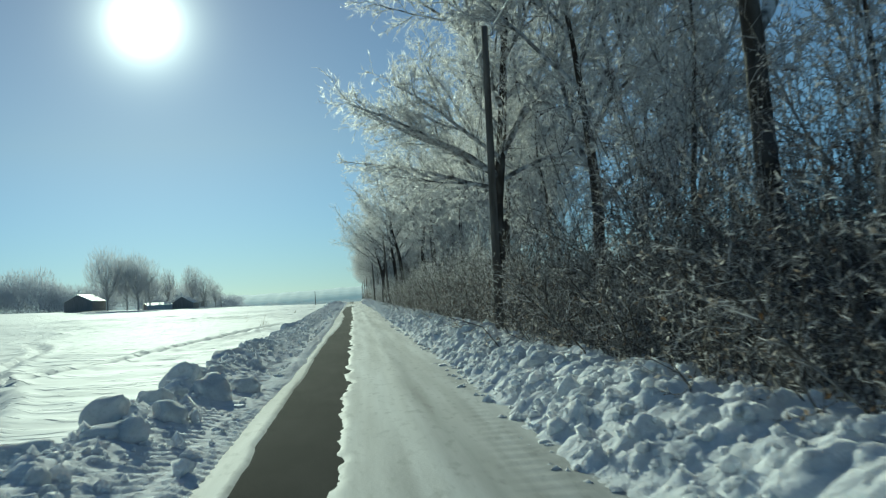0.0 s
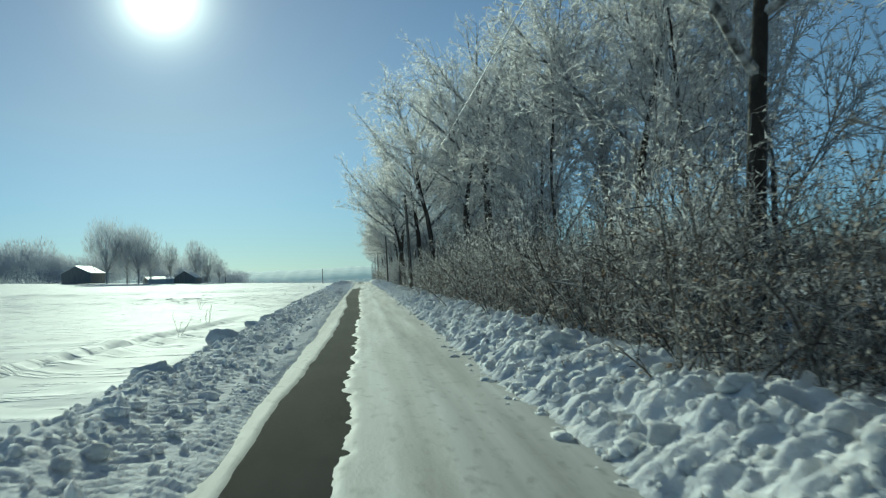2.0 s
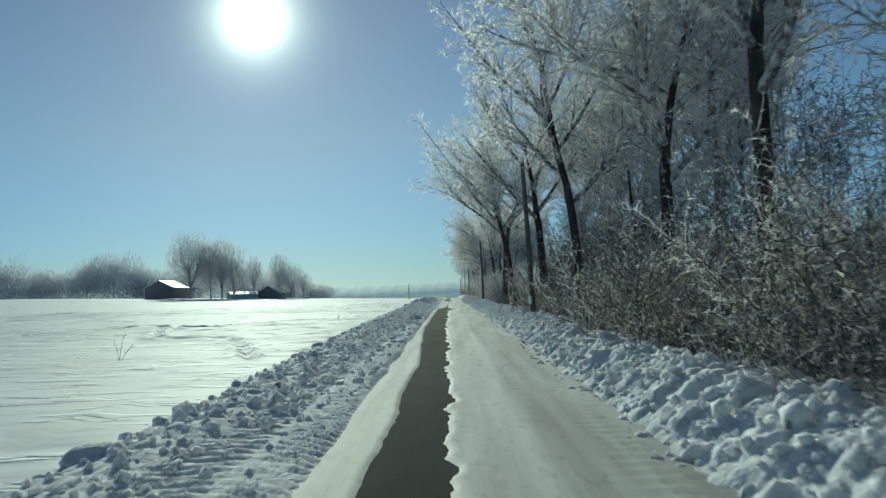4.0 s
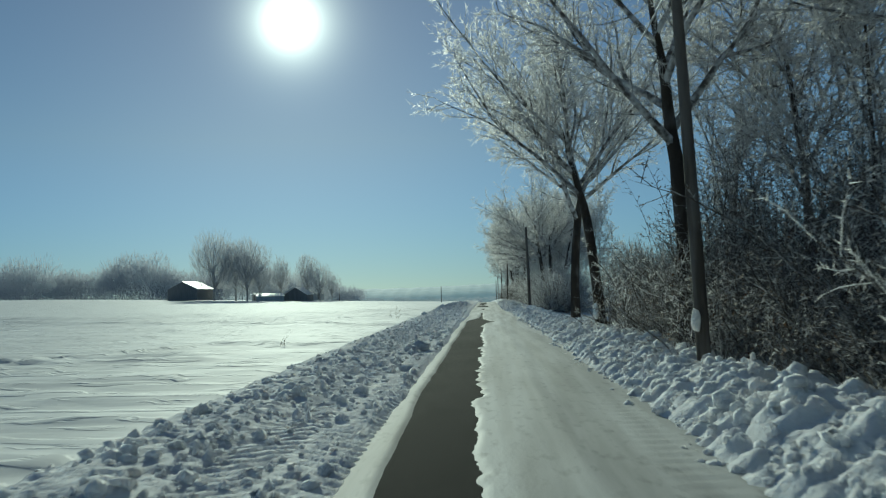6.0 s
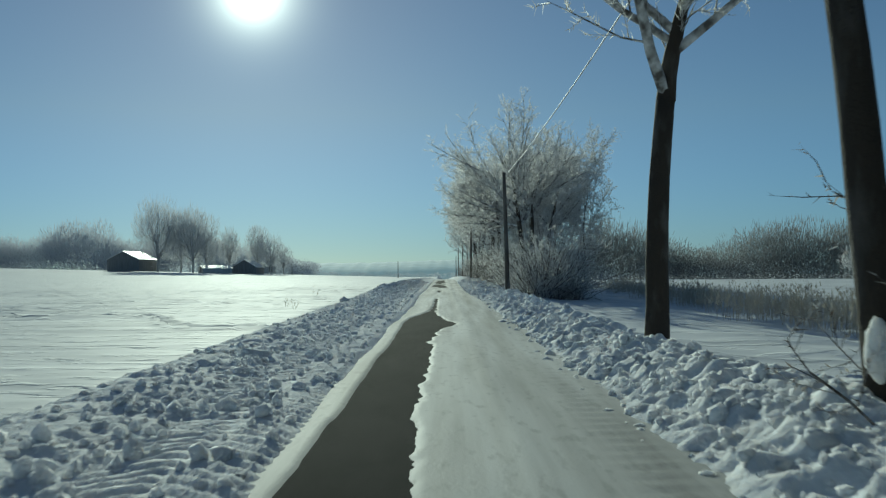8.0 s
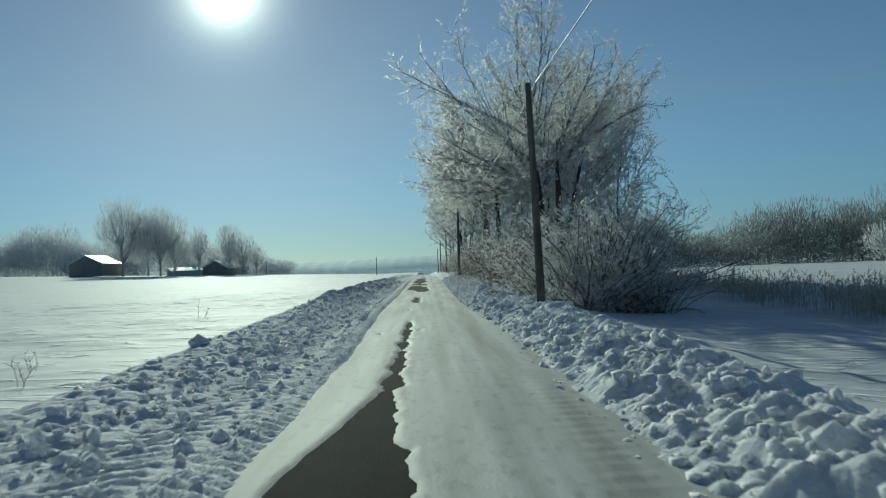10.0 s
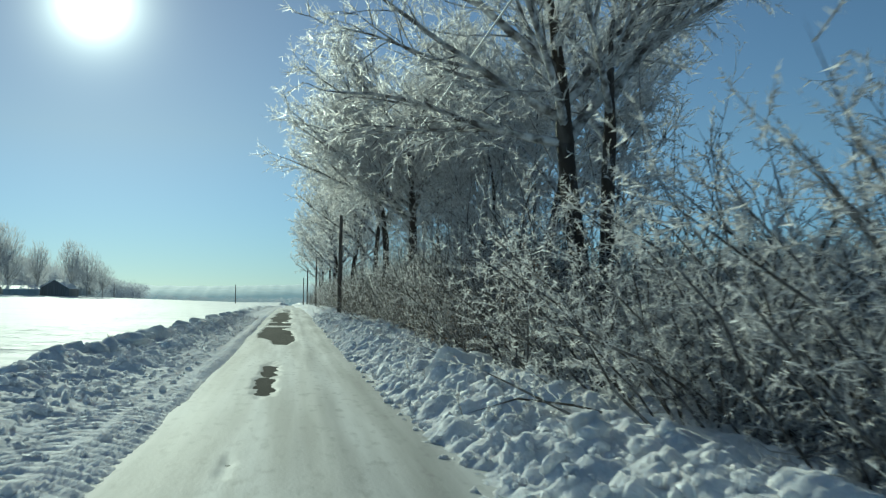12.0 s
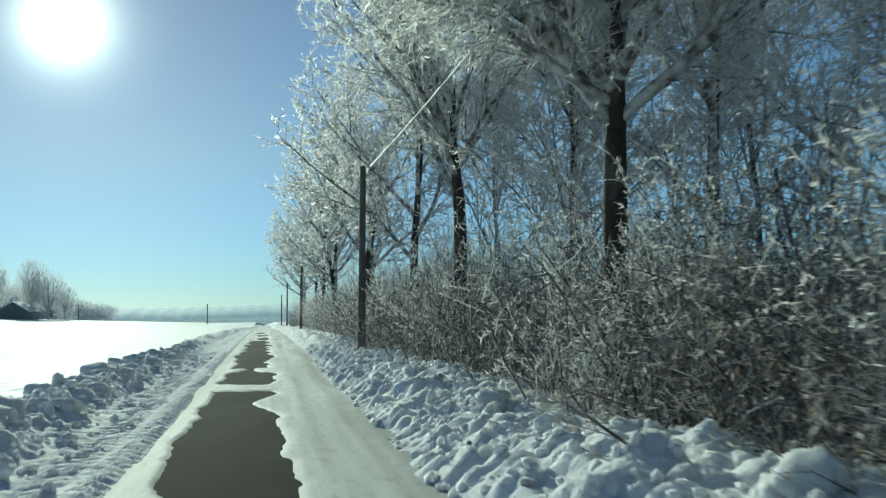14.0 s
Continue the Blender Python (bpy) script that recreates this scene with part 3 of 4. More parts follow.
def tree_meshes(seed, height, fork, girth, limbs=9, spread=1.0, lead=0.6, density=1.0, coarse=1.0, boughs=()):
    """Meshes of a bare frosted tree: trunk, ascending limbs that fork again, branches, fine twigs. lead: how far the stem runs on above the fork.
    boughs: long low limbs and second stems (height up the leader, azimuth, slant, length, share of the girth)."""
    rng = np.random.default_rng(seed)
    trunk, wood, twigs, arms = Tubes(), Tubes(), Tubes(), []
    stem = wander(rng, (0, 0, -0.4), (rng.normal(0, 0.02), rng.normal(0, 0.02), 1), fork + 0.4, 7, 0.025, 0.0)
    rad = girth * (1.0 - 0.25 * np.linspace(0, 1, 8))
    rad[0] *= 1.35
    rad[1] *= 1.08
    trunk.tube(stem, rad, 12, pointed=False)
    crown = height - fork
    leader = wander(rng, stem[-1] - np.array([0, 0, 0.06]), stem[-1] - stem[-3], crown * lead, 8, 0.06, 0.05)
    arm = Tubes()
    arm.tube(leader, girth * 0.75 * (1 - 0.85 * np.linspace(0, 1, 9)) + 0.008, 8)
    arms.append(arm.mesh("limb", BARK))
    lines = [(leader, crown * lead, girth * 0.4)]
    starts, a0 = [], rng.uniform(0, 6.28)
    for k in range(limbs):
        f = (k + rng.uniform(0, 0.8)) / limbs
        p, d = along(leader, 0.02 + 0.9 * f)
        a = a0 + k * 2.399 + rng.normal(0, 0.25)
        out = rng.uniform(0.75, 1.3) * spread * (1.1 - 0.45 * f)
        ln = crown * (0.92 - 0.42 * f * lead) * rng.uniform(0.8, 1.05) * (1 - 0.35 * lead * (1 - f))
        r = girth * (0.50 - 0.26 * f) * rng.uniform(0.85, 1.1)
        starts.append((p, a, out, ln, r, 0.035))
    for f, a, out, ln, share in boughs:
        starts.append((along(leader, f)[0], radians(a), out, ln, girth * share, 0.0))
    for p, a, out, ln, r, lift in starts:
        limb = wander(rng, p, np.array([math.cos(a) * out, math.sin(a) * out, 0.9]), ln, 9, 0.075, lift)
        arm = Tubes()
        arm.tube(limb, r * (1 - 0.92 * np.linspace(0, 1, 10) ** 0.8) + 0.007, 6)
        lines.append((limb, ln, r))
        for j in range(int(rng.integers(2, 5))):
            s = 0.18 + 0.5 * (j + rng.uniform(0, 1)) / 4
            q, t = along(limb, s)
            sl = ln * (1 - s) * rng.uniform(0.6, 0.95)
            sub = wander(rng, q, swing(rng, t, rng.uniform(0.35, 0.7)) + np.array([0, 0, 0.1]), sl, 7, 0.08, 0.03)
            sr = r * (1 - 0.8 * s) * 0.62
            arm.tube(sub, sr * (1 - 0.92 * np.linspace(0, 1, 8) ** 0.8) + 0.006, 5)
            lines.append((sub, sl, sr))
        arms.append(arm.mesh("limb", LIMB))
    for limb, ln, r in lines:
        nb = int(2.6 * ln + 2)
        for j in range(nb):
            s = 0.12 + 0.87 * (j + rng.uniform(0, 1)) / nb
            q, t = along(limb, s)
            bl = (0.55 + 0.24 * ln * (1.05 - s)) * rng.uniform(0.7, 1.25)
            b = wander(rng, q, swing(rng, t, rng.uniform(0.4, 1.0)), bl, 4, 0.12, 0.0)
            wood.tube(b, max(0.008, r * 0.2 * (1.15 - s)) * (1 - 0.8 * np.linspace(0, 1, 5)) + 0.004, 3)
            nt = int((2.5 + bl * 6.0) * density)
            for i in range(nt):
                s2 = 0.08 + 0.92 * (i + rng.uniform(0, 1)) / nt
                q2, t2 = along(b, min(s2, 1.0))
                c = wander(rng, q2, swing(rng, t2, rng.uniform(0.35, 0.95)), rng.uniform(0.3, 0.75) * (1.15 - 0.4 * s2), 2, 0.2, -0.01)
                twigs.tube([c[0], c[-1]], np.array([0.0085, 0.004]) * coarse, 3)
                tips(twigs, rng, c, int(round(rng.uniform(13, 20))), (0.05, 0.24), 0.0165 * coarse, 0.05, (0.35, 1.15))
            tips(twigs, rng, b, int((4 + 8 * bl) * density), (0.06, 0.26), 0.0155 * coarse)
        tips(twigs, rng, limb, int(5 * ln * density), (0.06, 0.3), 0.015 * coarse, 0.2)
    return (trunk.mesh("trunk", BARK), arms, wood.mesh("branch", LIMB), twigs.mesh("crown", FROST, False))


def make_tree(name, meshes, m, label, group):
    root = holder(name, m)
    child("trunk", meshes[0], root, "dark bark streaked with frost")
    for me in meshes[1]:
        child("limb", me, root)
    tagged(child("branch", meshes[2], root), kind="stuff")
    tagged(child("crown", meshes[3], root, "twigs thick with white hoar frost"), kind="stuff")
    return tagged(root, label, "tree", group)


KINDS = [tree_meshes(1, 12.6, 4.0, 0.215, 14, 1.2, 0.95, 1.0, 1.0, ((0.05, 195, 2.6, 4.6, 0.34), (0.10, 168, 2.0, 5.2, 0.34), (0.16, 215, 1.7, 4.6, 0.34), (0.08, 10, 2.0, 4.5, 0.34))), tree_meshes(2, 13.5, 4.4, 0.19, 10, 0.85, 0.8, 0.65), tree_meshes(3, 12.0, 3.6, 0.19, 9, 1.0, 0.6),
         tree_meshes(4, 13.0, 4.6, 0.22, 9, 0.8, 0.55, 0.5), tree_meshes(5, 12.0, 3.9, 0.185, 7, 0.95, 0.35, 0.6, 1.0, ((0.5, 200, 0.9, 4.4, 0.34), (0.3, 15, 1.1, 4.4, 0.34))),
         tree_meshes(6, 12.5, 3.2, 0.18, 9, 0.75, 0.7, 0.55, 1.75), tree_meshes(7, 11.5, 2.8, 0.17, 8, 0.85, 0.7, 0.55, 1.75),
         tree_meshes(8, 11.0, 1.8, 0.10, 9, 0.6, 0.9, 0.5, 1.4), tree_meshes(9, 10.0, 1.5, 0.09, 9, 0.65, 0.9, 0.5, 1.4),
         tree_meshes(10, 12.0, 4.4, 0.16, 6, 1.05, 0.3, 0.4), tree_meshes(11, 12.0, 4.0, 0.2, 14, 1.3, 0.5, 1.0, 1.0, ((0.0, 185, 0.5, 6.5, 0.62), (0.02, 340, 0.8, 5.5, 0.45), (0.08, 190, 1.7, 5.8, 0.36), (0.2, 165, 1.3, 6.2, 0.36), (0.35, 205, 1.1, 6.2, 0.34), (0.12, 225, 1.9, 5.4, 0.34))),
         tree_meshes(12, 12.5, 3.2, 0.2, 9, 0.85, 0.7, 0.3, 2.7), tree_meshes(13, 11.5, 2.8, 0.2, 9, 0.9, 0.7, 0.3, 2.7),
         tree_meshes(14, 12.0, 4.1, 0.185, 7, 1.0, 0.4, 0.45, 1.0, ((0.0, 10, 0.85, 5.6, 0.6), (0.0, 178, 3.2, 4.2, 0.4), (0.12, 200, 1.3, 4.6, 0.4), (0.2, 350, 1.6, 4.4, 0.34)))]
LANE_TREES = [  # x, y, kind, turn, size
    (4.5, 29.4, 0, 0, 1.05), (6.1, 38.6, 1, 110, 1.0), (6.4, 24.6, 5, 200, 1.05), (6.4, 13.6, 1, 300, 1.1),
    (7.6, 50.0, 6, 77, 1.0), (5.8, 66.5, 3, 150, 1.0), (5.3, 73.2, 2, 20, 1.05), (4.5, 81.4, 1, 260, 0.95), (4.2, 93.0, 3, 80, 0.95),
    (3.5, 102.4, 4, 0, 1.0), (3.35, 110.3, 4, 140, 1.1),
    (5.3, 154.8, 13, 0, 1.05), (5.45, 154.6, 9, 60, 0.95), (4.3, 173.6, 10, 0, 1.0), (4.5, 184.4, 4, 25, 1.05), (7.4, 166, 6, 100, 1.0),
    (5.0, 194, 5, 70, 1.0), (4.0, 203, 12, 300, 1.0), (5.4, 212, 11, 10, 1.0), (4.2, 222, 12, 140, 1.0), (4.8, 233, 11, 222, 1.1), (4.6, 246, 12, 20, 1.1),
    (5.0, 260, 11, 100, 1.1), (4.4, 276, 12, 190, 1.15), (5.0, 295, 11, 280, 1.2),
    (9.0, 58, 6, 30, 1.0), (8.4, 79, 5, 130, 1.05), (7.8, 88, 6, 60, 1.05), (8.0, 97, 5, 200, 0.9), (8.5, 188, 6, 45, 1.05), (8.0, 178, 5, 330, 0.95),
    (7.2, 19, 7, 10, 0.9), (9.5, 28, 8, 60, 1.0), (7.0, 33.5, 7, 120, 0.85), (7.4, 44.5, 8, 200, 0.95), (6.4, 55, 7, 250, 0.9), (6.8, 61, 8, 20, 0.95),
    (8.2, 75, 8, 140, 1.0), (6.6, 84, 7, 180, 0.95), (7.2, 91, 8, 300, 0.9), (6.9, 99, 7, 340, 0.85), (6.5, 169.5, 7, 99, 0.9), (6.9, 182, 8, 150, 1.0), (7.5, 193, 7, 222, 1.0),
    (10.5, 18, 7, 45, 1.0), (11.5, 32, 8, 130, 1.0), (10.2, 47, 7, 200, 1.0), (11.0, 56, 8, 280, 1.0), (11.2, 64, 7, 10, 1.0), (10.6, 82, 8, 95, 1.0),
    (9.0, 173, 8, 110, 1.0), (10.4, 181, 7, 190, 1.0), (10.8, 169, 7, 310, 1.0)]
TREES = []
for x, y, k, turn, size in LANE_TREES:
    lean = {102.4: -4.5, 154.8: -10.5}.get(y, 0)
    TREES.append(make_tree("tree", KINDS[k], pose(x, y, -0.1 + float(dip(np.array(y))), 0, lean, 0) @ Matrix.Rotation(radians(turn), 4, "Z") @ Matrix.Scale(size, 4),
              "tall bare roadside tree white with hoar frost" if k not in (7, 8) else "young frosted tree behind the hedge", "frosted trees along the lane"))

# ---- hedge ----


def shrub_meshes(seed, height, stems, lean, leaves=0, thick=1.0, bend=0.17, sag=-0.03, frost=None, tip_count=(11, 18), stout=1.0):
    rng = np.random.default_rng(seed)
    wood, twigs, leaf = Tubes(), Tubes(), Tubes()
    for _ in range(stems):
        a, out = rng.uniform(0, 6.28), abs(rng.normal(0, lean))
        p = np.array([rng.normal(0, 0.28), rng.normal(0, 0.28), -0.25])
        ln = height * rng.uniform(0.55, 1.1)
        stem = wander(rng, p, (math.cos(a) * out, math.sin(a) * out, 1), ln, 5, bend, sag)
        wood.tube(stem, stout * rng.uniform(0.007, 0.014) * (1 - 0.7 * np.linspace(0, 1, 6)) + 0.003, 3)
        nb = int(4 + 5.0 * ln)
        for j in range(nb):
            s = 0.06 + 0.93 * (j + rng.uniform(0, 1)) / nb
            q, t = along(stem, s)
            b = wander(rng, q, swing(rng, t, rng.uniform(0.5, 1.3)), rng.uniform(0.2, 0.6), 2, 0.35, 0.02)
            twigs.tube(b, [0.0052, 0.0045, 0.003], 3)
            tips(twigs, rng, b, int(rng.integers(*tip_count)), (0.02, 0.105), 0.0105 * thick, 0.05, (0.4, 1.5))
            if leaves and s < 0.8:
                for _ in range(leaves):
                    q2, t2 = along(b, rng.uniform(0.2, 1))
                    d = swing(rng, t2, 0.9)
                    leaf.leaf(q2, d, swing(rng, d, 1.57), rng.uniform(0.035, 0.075), rng.uniform(0.02, 0.04))
    made = [("stem", wood.mesh("stem", SHRUB_STEM)), ("frosted_twig", twigs.mesh("frosted_twig", frost or SHRUB_FROST, False))]
    if leaves:
        made.append(("withered_leaf", leaf.mesh("withered_leaf", LEAF, False)))
    return made


SHRUBS = [shrub_meshes(21, 2.4, 15, 0.30, 2), shrub_meshes(22, 2.8, 15, 0.28, 0, 1.2, frost=BUSH_FROST), shrub_meshes(23, 2.1, 16, 0.38, 3), shrub_meshes(24, 2.5, 15, 0.32, 3), shrub_meshes(25, 3.0, 15, 0.25, 1, 1.2, frost=BUSH_FROST)]
BACK_SHRUBS = [shrub_meshes(26, 2.9, 12, 0.3, 1, 1.9, tip_count=(5, 9)), shrub_meshes(27, 3.2, 12, 0.34, 0, 1.9, tip_count=(5, 9)), shrub_meshes(28, 2.7, 12, 0.4, 3, 1.9, tip_count=(5, 9))]
SAPLINGS = [shrub_meshes(31, 6.0, 6, 0.12, 0, 1.7, 0.1, 0.0, FROST, (6, 10)), shrub_meshes(32, 7.0, 5, 0.14, 0, 1.7, 0.1, 0.0, FROST, (6, 10)), shrub_meshes(33, 5.2, 7, 0.16, 0, 1.7, 0.1, 0.0, FROST, (6, 10))]


THICKETS = [shrub_meshes(51, 4.6, 20, 0.2, 0, 2.4, 0.1, 0.0, THICKET, (5, 8)), shrub_meshes(52, 5.6, 16, 0.18, 0, 2.4, 0.1, 0.0, THICKET, (5, 8)),
            shrub_meshes(53, 4.0, 22, 0.24, 0, 2.4, 0.12, 0.0, THICKET, (5, 8)),
            shrub_meshes(54, 4.4, 20, 0.2, 0, 2.4, 0.1, 0.0, BUSH_FROST, (5, 8)), shrub_meshes(55, 3.6, 22, 0.24, 0, 2.4, 0.12, 0.0, BUSH_FROST, (5, 8))]


def make_shrub(name, pieces, m, label, category, group):
    root = holder(name, m)
    for n, me in pieces:
        tagged(child(n, me, root, "withered brown leaves rimmed with frost" if n == "withered_leaf" else ""), kind="stuff")
    return tagged(root, label, category, group)


def plant_hedge():
    rng = np.random.default_rng(5)
    for y0, y1 in ((1.0, 104.0), (151.5, 300.0)):
        y = y0
        while y < y1:
            far = y > 205
            k = int(rng.choice([1, 4, 0, 2, 3] if y > 150 else [0, 2, 3, 0, 2, 3, 1] if y > 50 else [0, 2, 3]))
            x = 4.1 + rng.normal(0, 0.2) + float(lane(np.array(y)))
            make_shrub("shrub", SHRUBS[k], pose(x, y, 0.1 + float(dip(np.array(y))), rng.normal(0, 4), rng.normal(0, 4), rng.uniform(0, 360)) @ Matrix.Scale(rng.uniform(0.95, 1.3), 4),
                       "leafless hedge shrub rimed with frost above the snow bank" if k in (1, 4) else "hedge shrub with withered brown leaves and frost",
                       "shrub", "hedge shrubs along the lane")
            if rng.random() < (0.6 if far else 1.0):
                k = int(rng.integers(0, 3))
                make_shrub("shrub", BACK_SHRUBS[k], pose(x + 1.5 + rng.normal(0, 0.3), y + 0.6, float(dip(np.array(y))), 0, 0, rng.uniform(0, 360)) @ Matrix.Scale(rng.uniform(1.1, 1.5), 4),
                           "leafless hedge shrub rimed with frost above the snow bank", "shrub", "hedge shrubs along the lane")
            if 84 < y < 104 or 153 < y < 178:
                k = int(rng.integers(0, 3))
                make_shrub("shrub", BACK_SHRUBS[k], pose(x + 2.9 + rng.normal(0, 0.4), y - 0.2, -0.1, 0, 0, rng.uniform(0, 360)) @ Matrix.Scale(rng.uniform(1.2, 1.6), 4),
                           "leafless hedge shrub rimed with frost above the snow bank", "shrub", "hedge shrubs along the lane")
            if rng.random() < (0.2 if y < 36 else 0.42) and not 140 < y < 152:
                k = int(rng.integers(0, 3))
                make_shrub("sapling", SAPLINGS[k], pose(x + rng.uniform(1.6, 5.0), y + rng.uniform(-0.5, 0.5), -0.1, 0, 0, rng.uniform(0, 360)) @ Matrix.Scale(rng.uniform(0.8, 1.1), 4),
                           "slender frosted sapling behind the hedge", "sapling", "saplings behind the hedge")
            depths = [0.9, 2.2, 3.4, 4.6] if 84 < y < 104 or 4 < y < 20 else [2.2]
            if y > 158 or 36 < y < 84 and rng.random() < 0.5:
                depths.append(0.6)
            for deep in depths:
                frosty = y > 150 or deep < 0.7 or 31 < y < 60 and rng.random() < 0.4
                k = int(rng.integers(3, 5)) if frosty else int(rng.integers(0, 3))
                size = 0.6 if 150 < y < 160 or 22 < y < 31 else 1.0
                make_shrub("thicket", THICKETS[k], pose(x + deep + rng.uniform(0, 1.6), y + rng.uniform(-0.5, 0.5), -0.1 + float(dip(np.array(y))), 0, 0, rng.uniform(0, 360)) @ Matrix.Scale(size * rng.uniform(0.8, 1.1), 4),
                           "tall leafless thicket grey with frost behind the hedge" if frosty else "tall dark leafless thicket of fine twigs behind the hedge", "thicket", "thicket behind the hedge")
            y += rng.uniform(1.1, 1.6) * (2.6 if y > 236 else 1.5 if far else 1.0)


plant_hedge()
BUSHES = [shrub_meshes(41, 3.4, 46, 0.75, 0, 1.35, 0.16, -0.07, BUSH_FROST, (18, 28), 1.7), shrub_meshes(42, 3.0, 46, 0.9, 0, 1.35, 0.16, -0.09, BUSH_FROST, (18, 28), 1.7)]
for x, y, k, size in ((4.7, 143.4, 0, 1.1), (5.7, 144.6, 0, 1.35), (5.0, 145.6, 1, 1.2), (4.2, 147.6, 1, 1.0), (4.3, 150.0, 0, 1.0), (4.2, 152.5, 1, 0.95), (6.4, 150.5, 0, 1.3), (5.4, 148.6, 1, 1.15), (6.4, 147.2, 0, 1.25), (6.6, 143.6, 1, 0.8)):
    make_shrub("bush", BUSHES[k], pose(x, y, -0.1, 0, 0, x * 70) @ Matrix.Scale(size, 4), "spreading bush with arching boughs thick with frost", "bush", "bushes at the hedge's end")

# ---- poles and cable ----


def make_pole(x, y, base, top, lean_x, lean_y):
    root = holder("utility_pole", Matrix.Translation((x, y, base)))
    h = top - base
    t = Tubes()
    n = 8
    pts = [(lean_x * (k / n) ** 1.2, lean_y * k / n, -0.5 + (h + 0.5) * k / n) for k in range(n + 1)]
    t.tube(pts, np.linspace(0.115, 0.078, n + 1), 14, pointed=False)
    child("shaft", t.mesh("shaft", POLE_WOOD), root)
    b = Tubes()
    e = np.array([lean_x, lean_y, h])
    b.tube([e + (0.06, 0, -0.25), e + (0.2, 0, -0.22), e + (0.2, 0, -0.02)], [0.012, 0.012, 0.012], 6, pointed=False)
    hook = child("hook", b.mesh("hook", POLE_WOOD), root)
    b = Tubes()
    b.tube([e + (0.2, 0, -0.06), e + (0.2, 0, -0.02), e + (0.2, 0, 0.02), e + (0.2, 0, 0.05)], [0.03, 0.045, 0.03, 0.035], 8, pointed=False)
    child("insulator", b.mesh("insulator", PORCELAIN), hook, "pale insulator")
    tagged(root, "weathered wooden telephone pole beside the snowy lane", "utility pole", "poles along the lane")
    return np.array([x, y, base]) + e + (0.2, 0, 0.0)


TOPS = [make_pole(*p) for p in ((3.7, -34, 0, 7.6, -0.1, 0), (3.62, 23.6, 0.0, 8.0, 0.1, 0), (3.2, 87.1, 0.0, 6.6, -0.27, 0), (2.98, 141.1, 0.0, 6.05, -0.14, 0),
                                (2.45, 188.2, 0.1, 5.5, 0.06, 0), (2.5, 236, -0.3, 5.4, 0.05, 0), (2.5, 284, -0.6, 5.0, 0, 0), (2.6, 334, -1.0, 4.6, 0, 0))]
for a, b in zip(TOPS, TOPS[1:]):
    t = Tubes()
    s = np.linspace(0, 1, 25)
    pts = a[None] * (1 - s[:, None]) + b[None] * s[:, None]
    pts[:, 2] -= 4 * s * (1 - s) * 0.5
    t.tube(pts, np.full(25, 0.017), 5, pointed=False)
    tagged(new("overhead_cable", t.mesh("overhead_cable", CABLE_FROST)), "overhead cable thick with hoar frost between two poles", "cable", "cables along the lane")
for x, y, top in ((-21.9, 537, 5.2), (-88, 645, 8.2)):
    root = holder("utility_pole", Matrix.Translation((x, y, float(land(np.array(x), np.array(y))) - 0.3)))
    t = Tubes()
    t.tube([(0, 0, 0), (0, 0, 4), (0, 0, 8)], [0.2, 0.18, 0.15], 8, pointed=False)
    child("shaft", t.mesh("shaft", POLE_WOOD), root)
    tagged(root, "distant wooden pole standing in a snowy field", "utility pole")

# ---- clumps on the banks ----


def clump_mesh(seed, level):
    """A broken lump of packed snow: a few flat faces, rounded edges, rough skin."""
    rng = np.random.default_rng(seed)
    bm = bmesh.new()
    bmesh.ops.create_icosphere(bm, subdivisions=level, radius=1.0)
    planes = [(Vector(rng.normal(0, 1, 3)).normalized(), rng.uniform(0.6, 0.95)) for _ in range(8)]
    for v in bm.verts:
        p = v.co.copy()
        for n, d in planes:
            over = p.dot(n) - d
            if over > 0:
                p -= n * over * 0.85
        p *= 1.0 + 0.28 * noise.noise(p * 1.6 + Vector((seed, 0, 0))) + 0.14 * noise.noise(p * 3.9) + 0.05 * noise.noise(p * 8)
        p.z *= 0.8
        v.co = p
    return from_bm("snow_clump", bm, SNOW_BANK, smooth=False if level < 3 else True)


CLUMPS = [clump_mesh(k, 3) for k in range(6)] + [clump_mesh(k + 20, 2) for k in range(6)]


def scatter_clumps(parent, height, places, rng):
    for u, y, r in places:
        z = float(height(np.array([[u]]), np.array([[y]]))[0, 0])
        ob = child("snow_clump", CLUMPS[int(rng.integers(0, 6)) if r > 0.19 else int(rng.integers(6, 12))], parent)
        ob.matrix_basis = pose(u + float(lane(np.array(y))), y, z + r * 0.10, rng.uniform(-25, 25), rng.uniform(-25, 25), rng.uniform(0, 360)) @ Matrix.Diagonal((r * rng.uniform(0.8, 1.3), r * rng.uniform(0.8, 1.3), r * rng.uniform(0.7, 1.1), 1))


